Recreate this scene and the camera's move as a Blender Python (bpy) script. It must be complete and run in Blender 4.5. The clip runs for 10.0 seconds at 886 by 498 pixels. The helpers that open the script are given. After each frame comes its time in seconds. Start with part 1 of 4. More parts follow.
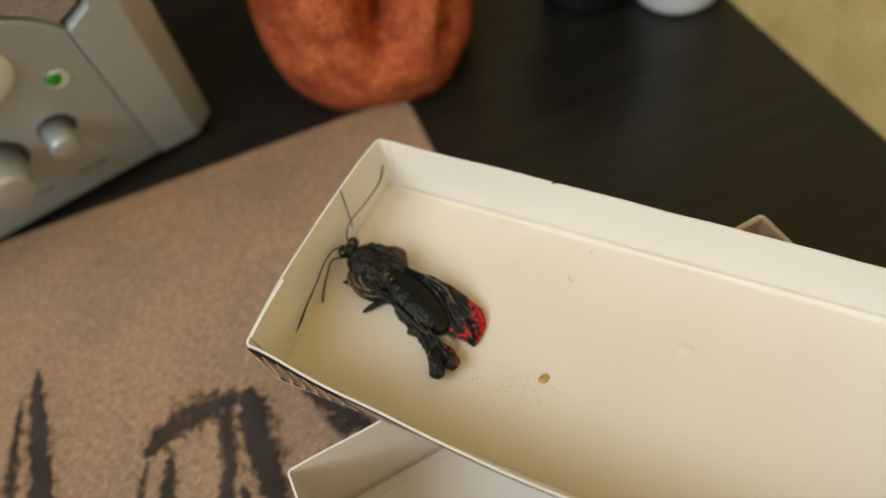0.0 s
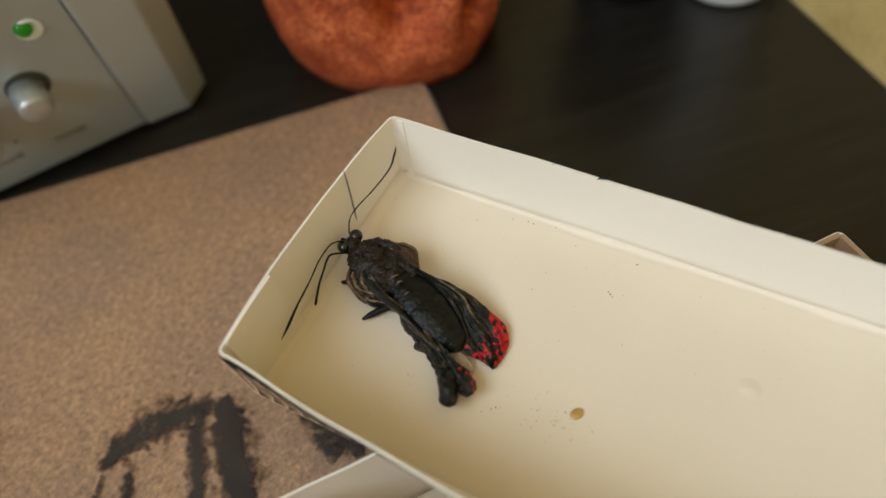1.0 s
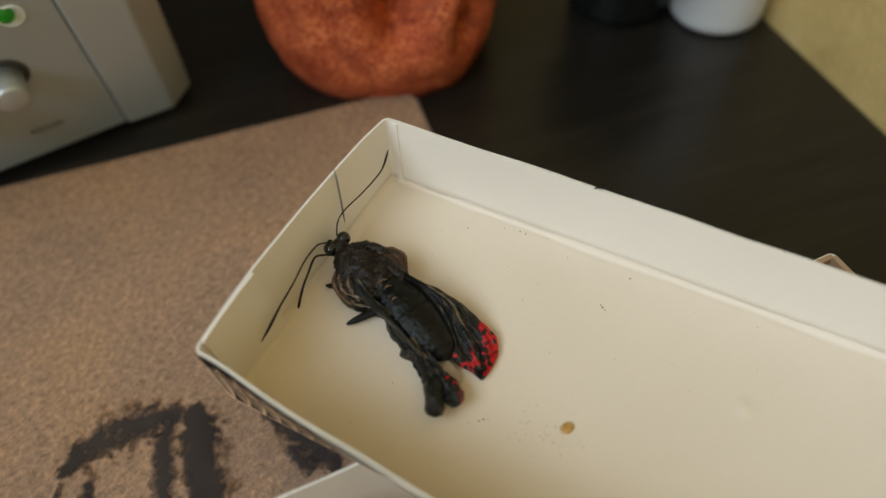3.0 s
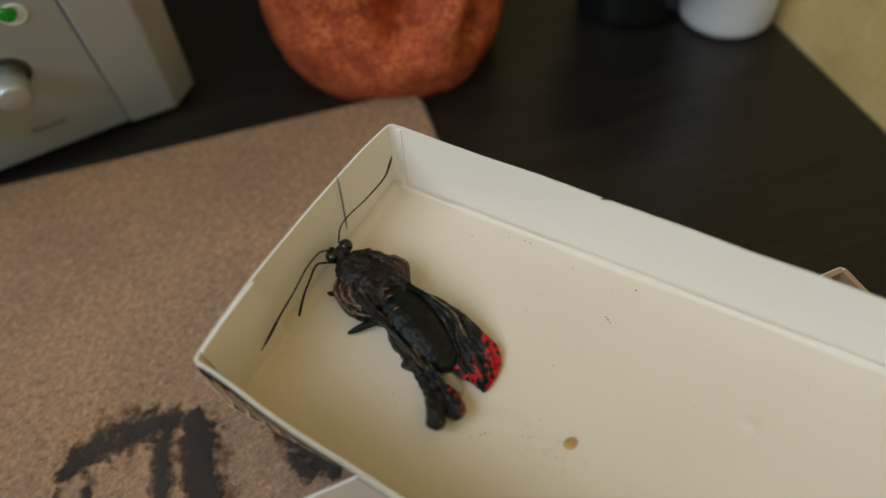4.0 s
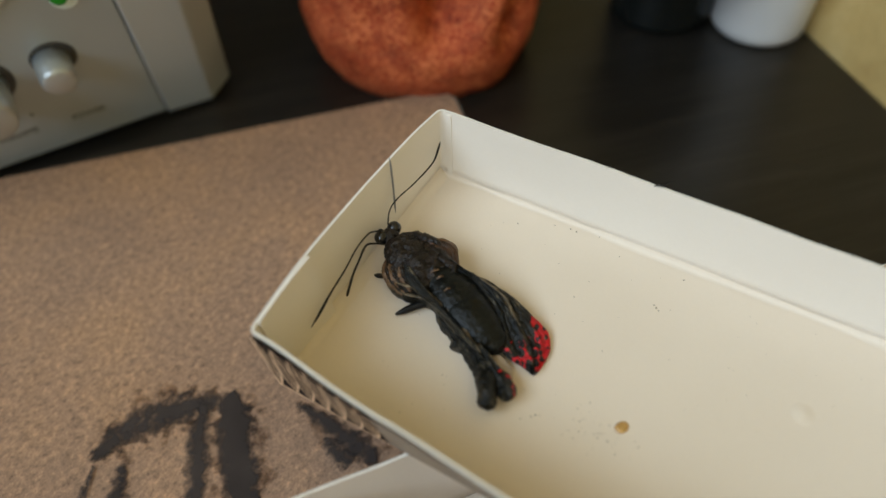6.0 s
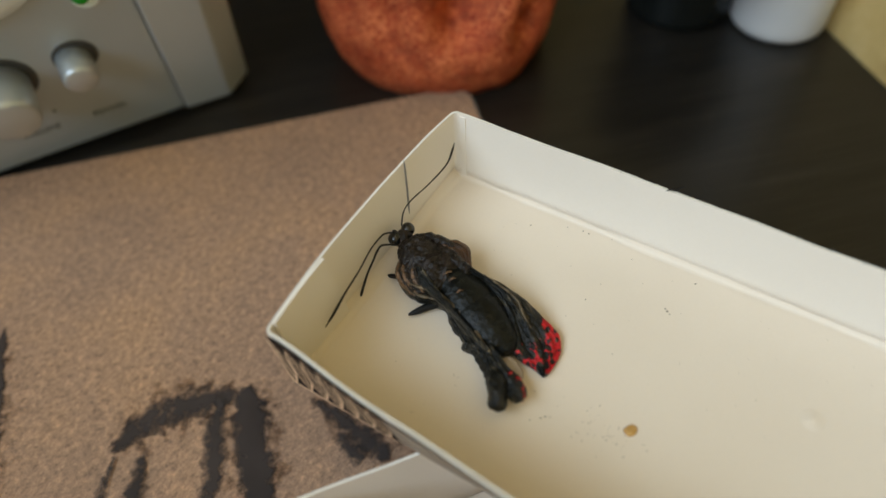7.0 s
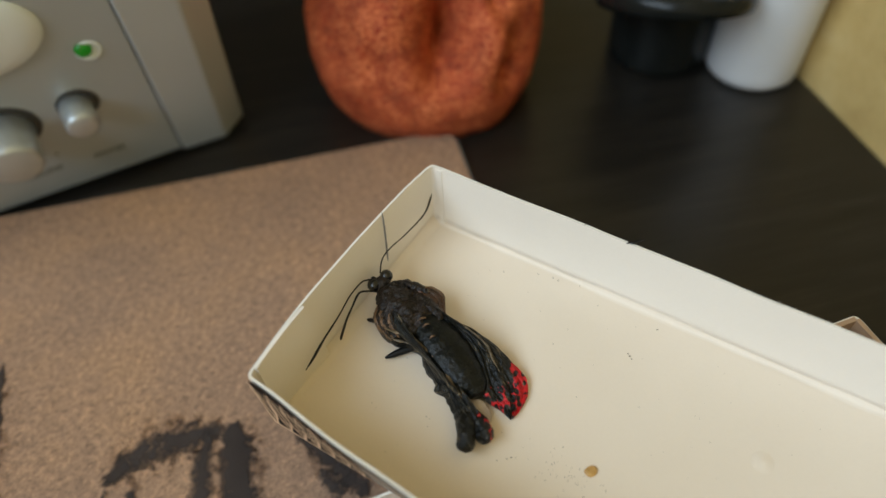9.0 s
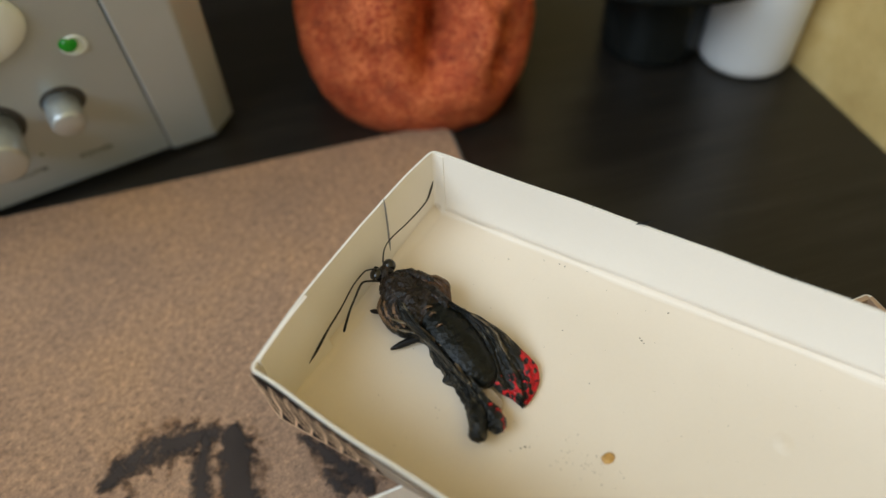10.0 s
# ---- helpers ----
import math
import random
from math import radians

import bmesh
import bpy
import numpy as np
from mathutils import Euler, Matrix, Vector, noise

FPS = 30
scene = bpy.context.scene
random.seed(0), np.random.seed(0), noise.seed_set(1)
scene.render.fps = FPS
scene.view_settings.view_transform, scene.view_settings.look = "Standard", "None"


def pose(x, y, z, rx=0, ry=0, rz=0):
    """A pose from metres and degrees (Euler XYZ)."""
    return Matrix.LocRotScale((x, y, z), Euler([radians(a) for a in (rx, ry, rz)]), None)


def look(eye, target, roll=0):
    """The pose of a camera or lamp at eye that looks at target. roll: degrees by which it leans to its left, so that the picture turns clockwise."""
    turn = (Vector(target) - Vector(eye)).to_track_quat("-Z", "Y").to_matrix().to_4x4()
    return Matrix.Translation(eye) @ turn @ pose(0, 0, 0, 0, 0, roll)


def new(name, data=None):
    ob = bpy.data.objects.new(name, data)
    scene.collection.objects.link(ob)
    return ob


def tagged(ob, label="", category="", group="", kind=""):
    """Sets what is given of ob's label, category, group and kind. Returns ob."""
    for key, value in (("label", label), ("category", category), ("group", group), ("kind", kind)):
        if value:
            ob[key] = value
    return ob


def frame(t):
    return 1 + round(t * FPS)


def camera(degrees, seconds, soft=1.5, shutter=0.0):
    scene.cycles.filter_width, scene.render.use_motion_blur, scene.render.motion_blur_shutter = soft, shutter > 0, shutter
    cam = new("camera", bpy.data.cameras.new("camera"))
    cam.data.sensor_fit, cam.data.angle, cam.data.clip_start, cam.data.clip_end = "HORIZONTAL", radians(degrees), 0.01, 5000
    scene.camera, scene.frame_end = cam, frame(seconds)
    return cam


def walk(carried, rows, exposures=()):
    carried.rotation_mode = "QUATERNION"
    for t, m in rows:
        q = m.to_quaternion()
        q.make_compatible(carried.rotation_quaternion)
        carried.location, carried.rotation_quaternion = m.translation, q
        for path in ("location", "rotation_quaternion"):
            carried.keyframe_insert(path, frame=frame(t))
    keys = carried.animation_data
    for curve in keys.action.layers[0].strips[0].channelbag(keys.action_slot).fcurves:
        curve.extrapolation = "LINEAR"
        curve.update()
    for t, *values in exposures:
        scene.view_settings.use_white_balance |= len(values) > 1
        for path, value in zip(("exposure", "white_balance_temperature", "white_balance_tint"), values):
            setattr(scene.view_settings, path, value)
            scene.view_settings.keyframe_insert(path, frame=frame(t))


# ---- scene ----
cam = camera(67.8, 10.0)
cam.data.dof.use_dof = True
cam.data.dof.focus_distance = 0.133
cam.data.dof.aperture_fstop = 7.8

PATH = [
    (0, (0.07618, -0.09119, 0.17242), (0.00955, 0.00248, 0.00875), -13.57),
    (0.5, (0.06462, -0.08266, 0.15851), (-0.00217, 0.00663, -0.00752), -13.24),
    (1, (0.06448, -0.08132, 0.15296), (-0.00188, 0.01238, -0.01080), -10.11),
    (1.5, (0.06443, -0.08106, 0.15436), (0.00157, 0.01653, -0.00850), -6.76),
    (2, (0.06195, -0.07960, 0.15256), (-0.00243, 0.02136, -0.00763), -6.21),
    (2.5, (0.06011, -0.08334, 0.15278), (-0.00358, 0.01841, -0.00719), -5.60),
    (2.7, (0.06206, -0.08431, 0.14973), (-0.00075, 0.01900, -0.00959), -4.77),
    (3.8, (0.06060, -0.08105, 0.14678), (-0.00125, 0.01934, -0.01476), -4.42),
    (4, (0.06045, -0.08099, 0.14789), (-0.00233, 0.02057, -0.01256), -4.26),
    (4.5, (0.05919, -0.08049, 0.15006), (-0.00362, 0.02293, -0.00919), -3.50),
    (5, (0.05584, -0.08522, 0.14853), (-0.00916, 0.01731, -0.01041), -3.79),
    (5.5, (0.05756, -0.08628, 0.15020), (-0.00812, 0.01667, -0.00819), -3.56),
    (5.7, (0.05650, -0.08966, 0.14590), (-0.00891, 0.01462, -0.01173), -3.10),
    (6.8, (0.05446, -0.08926, 0.14401), (-0.01272, 0.01321, -0.01407), -3.26),
    (7, (0.05530, -0.08853, 0.14724), (-0.01317, 0.01117, -0.01204), -4.36),
    (7.5, (0.05777, -0.08761, 0.15148), (-0.01215, 0.01262, -0.00683), -4.85),
    (8, (0.05630, -0.08768, 0.15512), (-0.01387, 0.01465, -0.00174), -4.35),
    (8.5, (0.05648, -0.09013, 0.15697), (-0.01459, 0.01374, 0.00153), -3.93),
    (9, (0.06058, -0.08666, 0.15620), (-0.01078, 0.01797, 0.00140), -3.91),
    (9.5, (0.05722, -0.09118, 0.15369), (-0.01530, 0.01403, -0.00016), -4.98),
    (10, (0.05778, -0.08913, 0.15089), (-0.01107, 0.01883, -0.00275), -3.92),
]
# seconds, stops, white balance in kelvin, tint
EXPOSURES = [(0.0, 0.0, 6500, 10), (1.0, -0.08, 6470, 10), (2.5, -0.16, 6330, 10), (4.0, -0.44, 6100, 9), (4.5, -0.36, 6050, 9), (5.0, -0.28, 6000, 8),
             (5.5, -0.20, 5960, 9), (7.0, -0.10, 5960, 9), (8.5, -0.10, 5960, 9), (10.0, 0.04, 6020, 10)]
walk(cam, [(t, look(eye, target, roll)) for t, eye, target, roll in PATH], EXPOSURES)

# ---- light ----
ROOM = pose(0, 0, 0, 0, 0, 45)      # the desk and the walls stand at 45 degrees to the lid
world = bpy.data.worlds.new("sky")
scene.world = world
world.use_nodes = True
sky = world.node_tree.nodes.new("ShaderNodeTexSky")
sky.sky_type = "NISHITA"
sky.sun_disc = False
sky.sun_elevation, sky.sun_rotation = radians(38), radians(200)
world.node_tree.links.new(sky.outputs[0], world.node_tree.nodes["Background"].inputs[0])
world.node_tree.nodes["Background"].inputs[1].default_value = 0.1

WALL_X, BACK_Y, FRONT_Y, LEFT_X, FLOOR_Z, CEIL_Z = 0.1555, 0.4415, -2.1, -0.82, -0.75, 1.80
WIN_Y0, WIN_Y1, WIN_Z0, WIN_Z1 = -1.36, 0.18, 0.47, 1.52
lamp = bpy.data.lights.new("window_daylight", "AREA")
lamp.shape, lamp.size, lamp.size_y = "RECTANGLE", WIN_Y1 - WIN_Y0 - 0.06, WIN_Z1 - WIN_Z0 - 0.06
lamp.energy, lamp.color = 25.8, (0.85, 1.0, 1.11)
lamp_ob = new("window_daylight", lamp)
lamp_ob.matrix_world = ROOM @ look((LEFT_X - 0.05, (WIN_Y0 + WIN_Y1) / 2, (WIN_Z0 + WIN_Z1) / 2), (0, (WIN_Y0 + WIN_Y1) / 2, (WIN_Z0 + WIN_Z1) / 2))


# ---- materials ----
def links(tree, a, out, b, inp):
    tree.links.new(a.outputs[out], b.inputs[inp])


def base_material(name, rough=0.5, metal=0.0, spec=0.5):
    m = bpy.data.materials.new(name)
    m.use_nodes = True
    t = m.node_tree
    b = t.nodes["Principled BSDF"]
    b.inputs["Roughness"].default_value = rough
    b.inputs["Metallic"].default_value = metal
    b.inputs["Specular IOR Level"].default_value = spec
    return m, t, b


def ramp(t, stops):
    r = t.nodes.new("ShaderNodeValToRGB")
    els = r.color_ramp.elements
    els[0].position, els[0].color = stops[0][0], (*stops[0][1], 1)
    els[1].position, els[1].color = stops[-1][0], (*stops[-1][1], 1)
    for p, c in stops[1:-1]:
        e = els.new(p)
        e.color = (*c, 1)
    return r


def coords(t, stretch=(1, 1, 1), turn=0.0):
    tc = t.nodes.new("ShaderNodeTexCoord")
    mp = t.nodes.new("ShaderNodeMapping")
    mp.vector_type = "TEXTURE"
    mp.inputs["Scale"].default_value = tuple(1.0 / k for k in stretch)
    mp.inputs["Rotation"].default_value = (0, 0, turn)
    links(t, tc, "Object", mp, "Vector")
    return mp


def noise_tex(t, vec, scale, detail=6.0, rough=0.55):
    n = t.nodes.new("ShaderNodeTexNoise")
    n.inputs["Scale"].default_value = scale
    n.inputs["Detail"].default_value = detail
    n.inputs["Roughness"].default_value = rough
    links(t, vec, 0, n, "Vector")
    return n


def bump(t, b, sources, distance=0.0004):
    last = None
    for node, out, strength in sources:
        n = t.nodes.new("ShaderNodeBump")
        n.inputs["Strength"].default_value = strength
        n.inputs["Distance"].default_value = distance
        links(t, node, out, n, "Height")
        if last:
            links(t, last, "Normal", n, "Normal")
        last = n
    links(t, last, "Normal", b, "Normal")


def mixed(t, fac, a, b):
    m = t.nodes.new("ShaderNodeMix")
    m.data_type = "RGBA"
    for sock, val in ((m.inputs["Factor"], fac), (m.inputs["A"], a), (m.inputs["B"], b)):
        if isinstance(val, (int, float)):
            sock.default_value = val
        elif isinstance(val, tuple):
            sock.default_value = (*val, 1)
        else:
            t.links.new(val, sock)
    return m.outputs["Result"]


def plain(name, c1, c2, rough=0.5, scale=60.0, fine=900.0, metal=0.0, spec=0.5, bumpy=0.15, dist=0.0002, stretch=(1, 1, 1), rough_var=0.1):
    """A surface that varies softly between two colours, with fine relief."""
    m, t, b = base_material(name, rough, metal, spec)
    v = coords(t, stretch)
    a, f = noise_tex(t, v, scale), noise_tex(t, v, fine, 4.0)
    r = ramp(t, [(0.3, c1), (0.7, c2)])
    mx = t.nodes.new("ShaderNodeMath")
    mx.operation = "MULTIPLY_ADD"
    links(t, f, "Fac", mx, 0)
    mx.inputs[1].default_value = 0.35
    sub = t.nodes.new("ShaderNodeMath")
    sub.operation = "MULTIPLY"
    links(t, a, "Fac", sub, 0)
    sub.inputs[1].default_value = 0.65
    links(t, sub, 0, mx, 2)
    links(t, mx, 0, r, "Fac")
    links(t, r, "Color", b, "Base Color")
    rr = t.nodes.new("ShaderNodeMapRange")
    rr.inputs["To Min"].default_value = max(0.02, rough - rough_var)
    rr.inputs["To Max"].default_value = min(1.0, rough + rough_var)
    links(t, a, "Fac", rr, "Value")
    links(t, rr, "Result", b, "Roughness")
    bump(t, b, [(f, "Fac", bumpy)], dist)
    return m


def desk_material():
    m, t, b = base_material("dark_wenge_veneer", 0.34, 0, 0.42)
    v = coords(t, (1.0, 14.0, 1.0))
    big, fine = noise_tex(t, v, 18.0, 6.0, 0.6), noise_tex(t, coords(t, (0.6, 30.0, 1.0)), 60.0, 3.0)
    r = ramp(t, [(0.28, (0.0105, 0.0096, 0.0078)), (0.55, (0.0175, 0.0152, 0.0122)), (0.8, (0.031, 0.026, 0.0205))])
    links(t, big, "Fac", r, "Fac")
    r2 = ramp(t, [(0.35, (0.6, 0.6, 0.6)), (0.7, (1.25, 1.22, 1.2))])
    links(t, fine, "Fac", r2, "Fac")
    mul = t.nodes.new("ShaderNodeMix")
    mul.data_type, mul.blend_type = "RGBA", "MULTIPLY"
    mul.inputs["Factor"].default_value = 1.0
    links(t, r, "Color", mul, "A")
    links(t, r2, "Color", mul, "B")
    t.links.new(mul.outputs["Result"], b.inputs["Base Color"])
    bump(t, b, [(fine, "Fac", 0.25), (big, "Fac", 0.1)], 0.0002)
    return m


def mat_material():
    """Printed cloth mouse pad: brown grain with orange-brown and grey blotches."""
    m, t, b = base_material("printed_mouse_pad_cloth", 0.9, 0, 0.2)
    v = coords(t)
    blot, grain, fine = noise_tex(t, v, 28.0, 5.0, 0.6), noise_tex(t, coords(t, (1.0, 1.2, 1.0), radians(30)), 600.0, 8.0, 0.84), noise_tex(t, v, 2600.0, 2.0)
    a = ramp(t, [(0.32, (0.308, 0.200, 0.137)), (0.5, (0.352, 0.224, 0.147)), (0.68, (0.402, 0.248, 0.149))])
    links(t, blot, "Fac", a, "Fac")
    g = ramp(t, [(0.32, (0.22, 0.21, 0.22)), (0.43, (0.80, 0.80, 0.80)), (0.54, (1.10, 1.09, 1.06)), (0.65, (1.75, 1.62, 1.42))])
    links(t, grain, "Fac", g, "Fac")
    mul = t.nodes.new("ShaderNodeMix")
    mul.data_type, mul.blend_type = "RGBA", "MULTIPLY"
    mul.inputs["Factor"].default_value = 1.0
    links(t, a, "Color", mul, "A")
    links(t, g, "Color", mul, "B")
    t.links.new(mul.outputs["Result"], b.inputs["Base Color"])
    bump(t, b, [(fine, "Fac", 0.3)], 0.0002)
    return m


def ink_material(name, c1, c2, most=0.92, lo=0.56, hi=0.84):
    """Dry-brush print: dark, broken up by the cloth."""
    m, t, b = base_material(name, 0.85, 0, 0.2)
    v = coords(t)
    n, f = noise_tex(t, v, 330.0, 5.0, 0.66), noise_tex(t, v, 60.0, 3.0)
    c = ramp(t, [(0.3, c1), (0.7, c2)])
    links(t, f, "Fac", c, "Fac")
    links(t, c, "Color", b, "Base Color")
    at = t.nodes.new("ShaderNodeAttribute")
    at.attribute_name = "cover"
    add = t.nodes.new("ShaderNodeMath")
    add.operation = "MULTIPLY_ADD"
    links(t, n, "Fac", add, 0)
    add.inputs[1].default_value = 0.85
    links(t, at, "Fac", add, 2)
    al = ramp(t, [(lo, (0, 0, 0)), (hi, (most, most, most))])
    links(t, add, 0, al, "Fac")
    t.links.new(al.outputs["Color"], b.inputs["Alpha"])
    return m


def gourd_material():
    m, t, b = base_material("mottled_orange_glaze", 0.62, 0, 0.35)
    v = coords(t)
    big = noise_tex(t, v, 125.0, 8.0, 0.78)
    c = ramp(t, [(0.33, (0.14, 0.015, 0.006)), (0.44, (0.29, 0.034, 0.010)), (0.54, (0.42, 0.056, 0.014)), (0.68, (0.52, 0.110, 0.044))])
    links(t, big, "Fac", c, "Fac")
    warp = noise_tex(t, v, 420.0, 4.0)
    mv = t.nodes.new("ShaderNodeMix")
    mv.data_type = "VECTOR"
    mv.inputs["Factor"].default_value = 0.005
    links(t, v, 0, mv, "A")
    links(t, warp, "Color", mv, "B")
    vo = t.nodes.new("ShaderNodeTexVoronoi")
    vo.feature = "DISTANCE_TO_EDGE"
    vo.inputs["Scale"].default_value = 560.0
    t.links.new(mv.outputs["Result"], vo.inputs["Vector"])
    lace = ramp(t, [(0.0, (1, 1, 1)), (0.06, (0.85, 0.85, 0.85)), (0.15, (0, 0, 0))])
    links(t, vo, "Distance", lace, "Fac")
    patch = noise_tex(t, v, 130.0, 4.0)
    pr = ramp(t, [(0.36, (0.34, 0.34, 0.34)), (0.62, (0.92, 0.92, 0.92))])
    links(t, patch, "Fac", pr, "Fac")
    mm = t.nodes.new("ShaderNodeMath")
    mm.operation = "MULTIPLY"
    links(t, lace, "Color", mm, 0)
    links(t, pr, "Color", mm, 1)
    t.links.new(mixed(t, mm.outputs[0], c.outputs["Color"], (0.83, 0.255, 0.090)), b.inputs["Base Color"])
    bump(t, b, [(vo, "Distance", 0.7), (patch, "Fac", 0.5)], 0.0009)
    return m


def wing_material(name, red):
    """Wet-looking black membrane with tan veins; where it is red, round black spots that swell until they leave only flecks."""
    m, t, b = base_material(name, 0.28, 0, 0.28)
    v = coords(t)
    n, f = noise_tex(t, coords(t, (1, 4.0, 1.5), radians(-25)), 330.0, 7.0, 0.66), noise_tex(t, v, 1500.0, 4.0)
    c = ramp(t, [(0.38, (0.0022, 0.0025, 0.0021)), (0.53, (0.0058, 0.0060, 0.0046)), (0.58, (0.022, 0.019, 0.012)), (0.67, (0.15, 0.115, 0.066))])
    links(t, n, "Fac", c, "Fac")
    colour = c.outputs["Color"]
    if red:
        at = t.nodes.new("ShaderNodeAttribute")
        at.attribute_name = "scarlet"
        vo = t.nodes.new("ShaderNodeTexVoronoi")
        vo.inputs["Scale"].default_value = 640.0
        vo.inputs["Randomness"].default_value = 0.75
        jitter = t.nodes.new("ShaderNodeVectorMath")
        jitter.operation = "MULTIPLY_ADD"
        links(t, noise_tex(t, v, 900.0, 3.0), "Color", jitter, 0)
        jitter.inputs[1].default_value = (0.0007, 0.0007, 0.0007)
        links(t, coords(t, (1.0, 1.35, 1.0), radians(-55)), 0, jitter, 2)
        links(t, jitter, 0, vo, "Vector")
        grow = t.nodes.new("ShaderNodeMath")
        grow.operation = "MULTIPLY_ADD"
        links(t, at, "Fac", grow, 0)
        grow.inputs[1].default_value = 0.42
        links(t, vo, "Distance", grow, 2)
        spots = ramp(t, [(0.76, (0, 0, 0)), (0.81, (1, 1, 1))])
        links(t, grow, 0, spots, "Fac")
        zone = ramp(t, [(0.10, (0, 0, 0)), (0.20, (1, 1, 1))])
        links(t, at, "Fac", zone, "Fac")
        mm = t.nodes.new("ShaderNodeMath")
        mm.operation = "MULTIPLY"
        links(t, zone, "Color", mm, 0)
        links(t, spots, "Color", mm, 1)
        shade = ramp(t, [(0.35, (0.36, 0.006, 0.009)), (0.6, (0.58, 0.014, 0.018))])
        links(t, f, "Fac", shade, "Fac")
        colour = mixed(t, mm.outputs[0], colour, shade.outputs["Color"])
    t.links.new(colour, b.inputs["Base Color"])
    bump(t, b, [(n, "Fac", 0.9), (f, "Fac", 0.7)], 0.00035)
    return m


def wallpaper_material():
    m, t, b = base_material("yellow_green_wallpaper", 0.85, 0, 0.25)
    v = coords(t)
    n, f = noise_tex(t, v, 45.0, 6.0, 0.65), noise_tex(t, v, 500.0, 3.0)
    c = ramp(t, [(0.3, (0.49, 0.328, 0.112)), (0.52, (0.59, 0.41, 0.150)), (0.72, (0.665, 0.49, 0.21))])
    links(t, n, "Fac", c, "Fac")
    links(t, c, "Color", b, "Base Color")
    bump(t, b, [(f, "Fac", 0.5), (n, "Fac", 0.5)], 0.0008)
    return m


M_DESK = desk_material()
M_MAT = mat_material()
M_RUBBER = plain("grey_rubber_edge", (0.15, 0.16, 0.165), (0.21, 0.22, 0.225), 0.8)
M_INK = ink_material("dark_brown_printed_ink", (0.034, 0.027, 0.024), (0.062, 0.049, 0.043), 0.9)
M_RUST = ink_material("rust_brown_printed_flecks", (0.085, 0.044, 0.026), (0.21, 0.105, 0.048), 0.6, 0.57, 0.74)
M_CARD = plain("cream_white_card", (0.812, 0.744, 0.650), (0.840, 0.778, 0.688), 0.55, 35.0, 1500.0, 0, 0.35, 0.08, 0.0001)
# card of the sides again, half-shaded in colour so the fold catches less light
M_CARDHALFSHADE = plain("half_shaded_cream_card", (0.764, 0.668, 0.548), (0.794, 0.702, 0.585), 0.6, 40.0, 1500.0, 0, 0.3, 0.08, 0.0001)
# same card as the sides, the bottom's shade and warm bounce put into the colour
M_CARDSHADED = plain("shaded_cream_card", (0.748, 0.645, 0.515), (0.778, 0.678, 0.551), 0.6, 45.0, 1500.0, 0, 0.3, 0.08, 0.0001)
M_RIM = plain("cut_card_edge", (0.74, 0.695, 0.61), (0.82, 0.785, 0.71), 0.85, 300.0, 2500.0, 0, 0.2, 0.4, 0.0002)
# white card of the box base, its shadow under the lid put into the colour
M_SHADECARD = plain("shadow_toned_inner_card", (0.76, 0.675, 0.595), (0.81, 0.73, 0.65), 0.6, 35.0, 1500.0, 0, 0.3, 0.08, 0.0001)
M_PRINT = plain("dark_brown_print", (0.014, 0.009, 0.007), (0.028, 0.016, 0.011), 0.8, 120.0, 1500.0, 0, 0.15)
M_TAN = plain("tan_print_line", (0.72, 0.45, 0.26), (0.82, 0.55, 0.34), 0.65, 200.0, 1500.0)
M_TANCARD = plain("tan_printed_card", (0.24, 0.185, 0.135), (0.32, 0.25, 0.185), 0.45, 120.0, 1500.0)
M_FLAP = plain("tan_brown_inner_card", (0.44, 0.29, 0.18), (0.50, 0.345, 0.225), 0.6, 60.0, 1500.0)
M_SILVER = plain("satin_silver_plastic", (0.43, 0.485, 0.515), (0.48, 0.535, 0.565), 0.42, 40.0, 3500.0, 0.30, 0.5, 0.06, 0.0001)
M_SILVER2 = plain("light_silver_plastic", (0.50, 0.555, 0.585), (0.55, 0.605, 0.635), 0.38, 40.0, 3500.0, 0.30, 0.5, 0.05, 0.0001)
M_KNOB = plain("silver_knob_plastic", (0.52, 0.57, 0.60), (0.58, 0.63, 0.66), 0.36, 40.0, 3500.0, 0.6, 0.5, 0.05, 0.0001)
# not metallic: the window's cool reflection is put into a bluish white colour
M_CHROME = plain("badge_silver_reflection_white", (0.84, 0.93, 0.97), (0.87, 0.95, 0.99), 0.25, 40.0, 3000.0, 0.0, 0.5, 0.02, 0.0001, (1, 1, 1), 0.03)
M_DARKGAP = plain("dark_seam_plastic", (0.04, 0.042, 0.042), (0.06, 0.062, 0.062), 0.5)
M_TEXT = plain("dark_grey_lettering", (0.035, 0.034, 0.032), (0.05, 0.048, 0.045), 0.6)
M_CLOTH = plain("mauve_grey_grille_cloth", (0.27, 0.225, 0.23), (0.58, 0.50, 0.50), 0.9, 900.0, 1600.0, 0, 0.2, 0.9, 0.0006)
M_GOURD = gourd_material()
M_BOTTLE = plain("white_plastic", (0.65, 0.645, 0.63), (0.70, 0.695, 0.68), 0.35, 30.0, 900.0)
M_BLACK = plain("glossy_black_plastic", (0.008, 0.009, 0.008), (0.013, 0.014, 0.012), 0.24, 60.0, 900.0, 0, 0.2, 0.05, 0.0001, (1, 1, 1), 0.05)
M_WALLPAPER = wallpaper_material()
# invented colour for an unseen wall, keeps the desk's sheen low
M_BROWNWALL = plain("dark_brown_reflection_dimmer", (0.060, 0.050, 0.041), (0.080, 0.068, 0.056), 0.8, 5.0, 200.0)
M_PLASTER = plain("warm_cream_paint", (0.84, 0.715, 0.54), (0.87, 0.755, 0.585), 0.9, 3.0, 80.0)
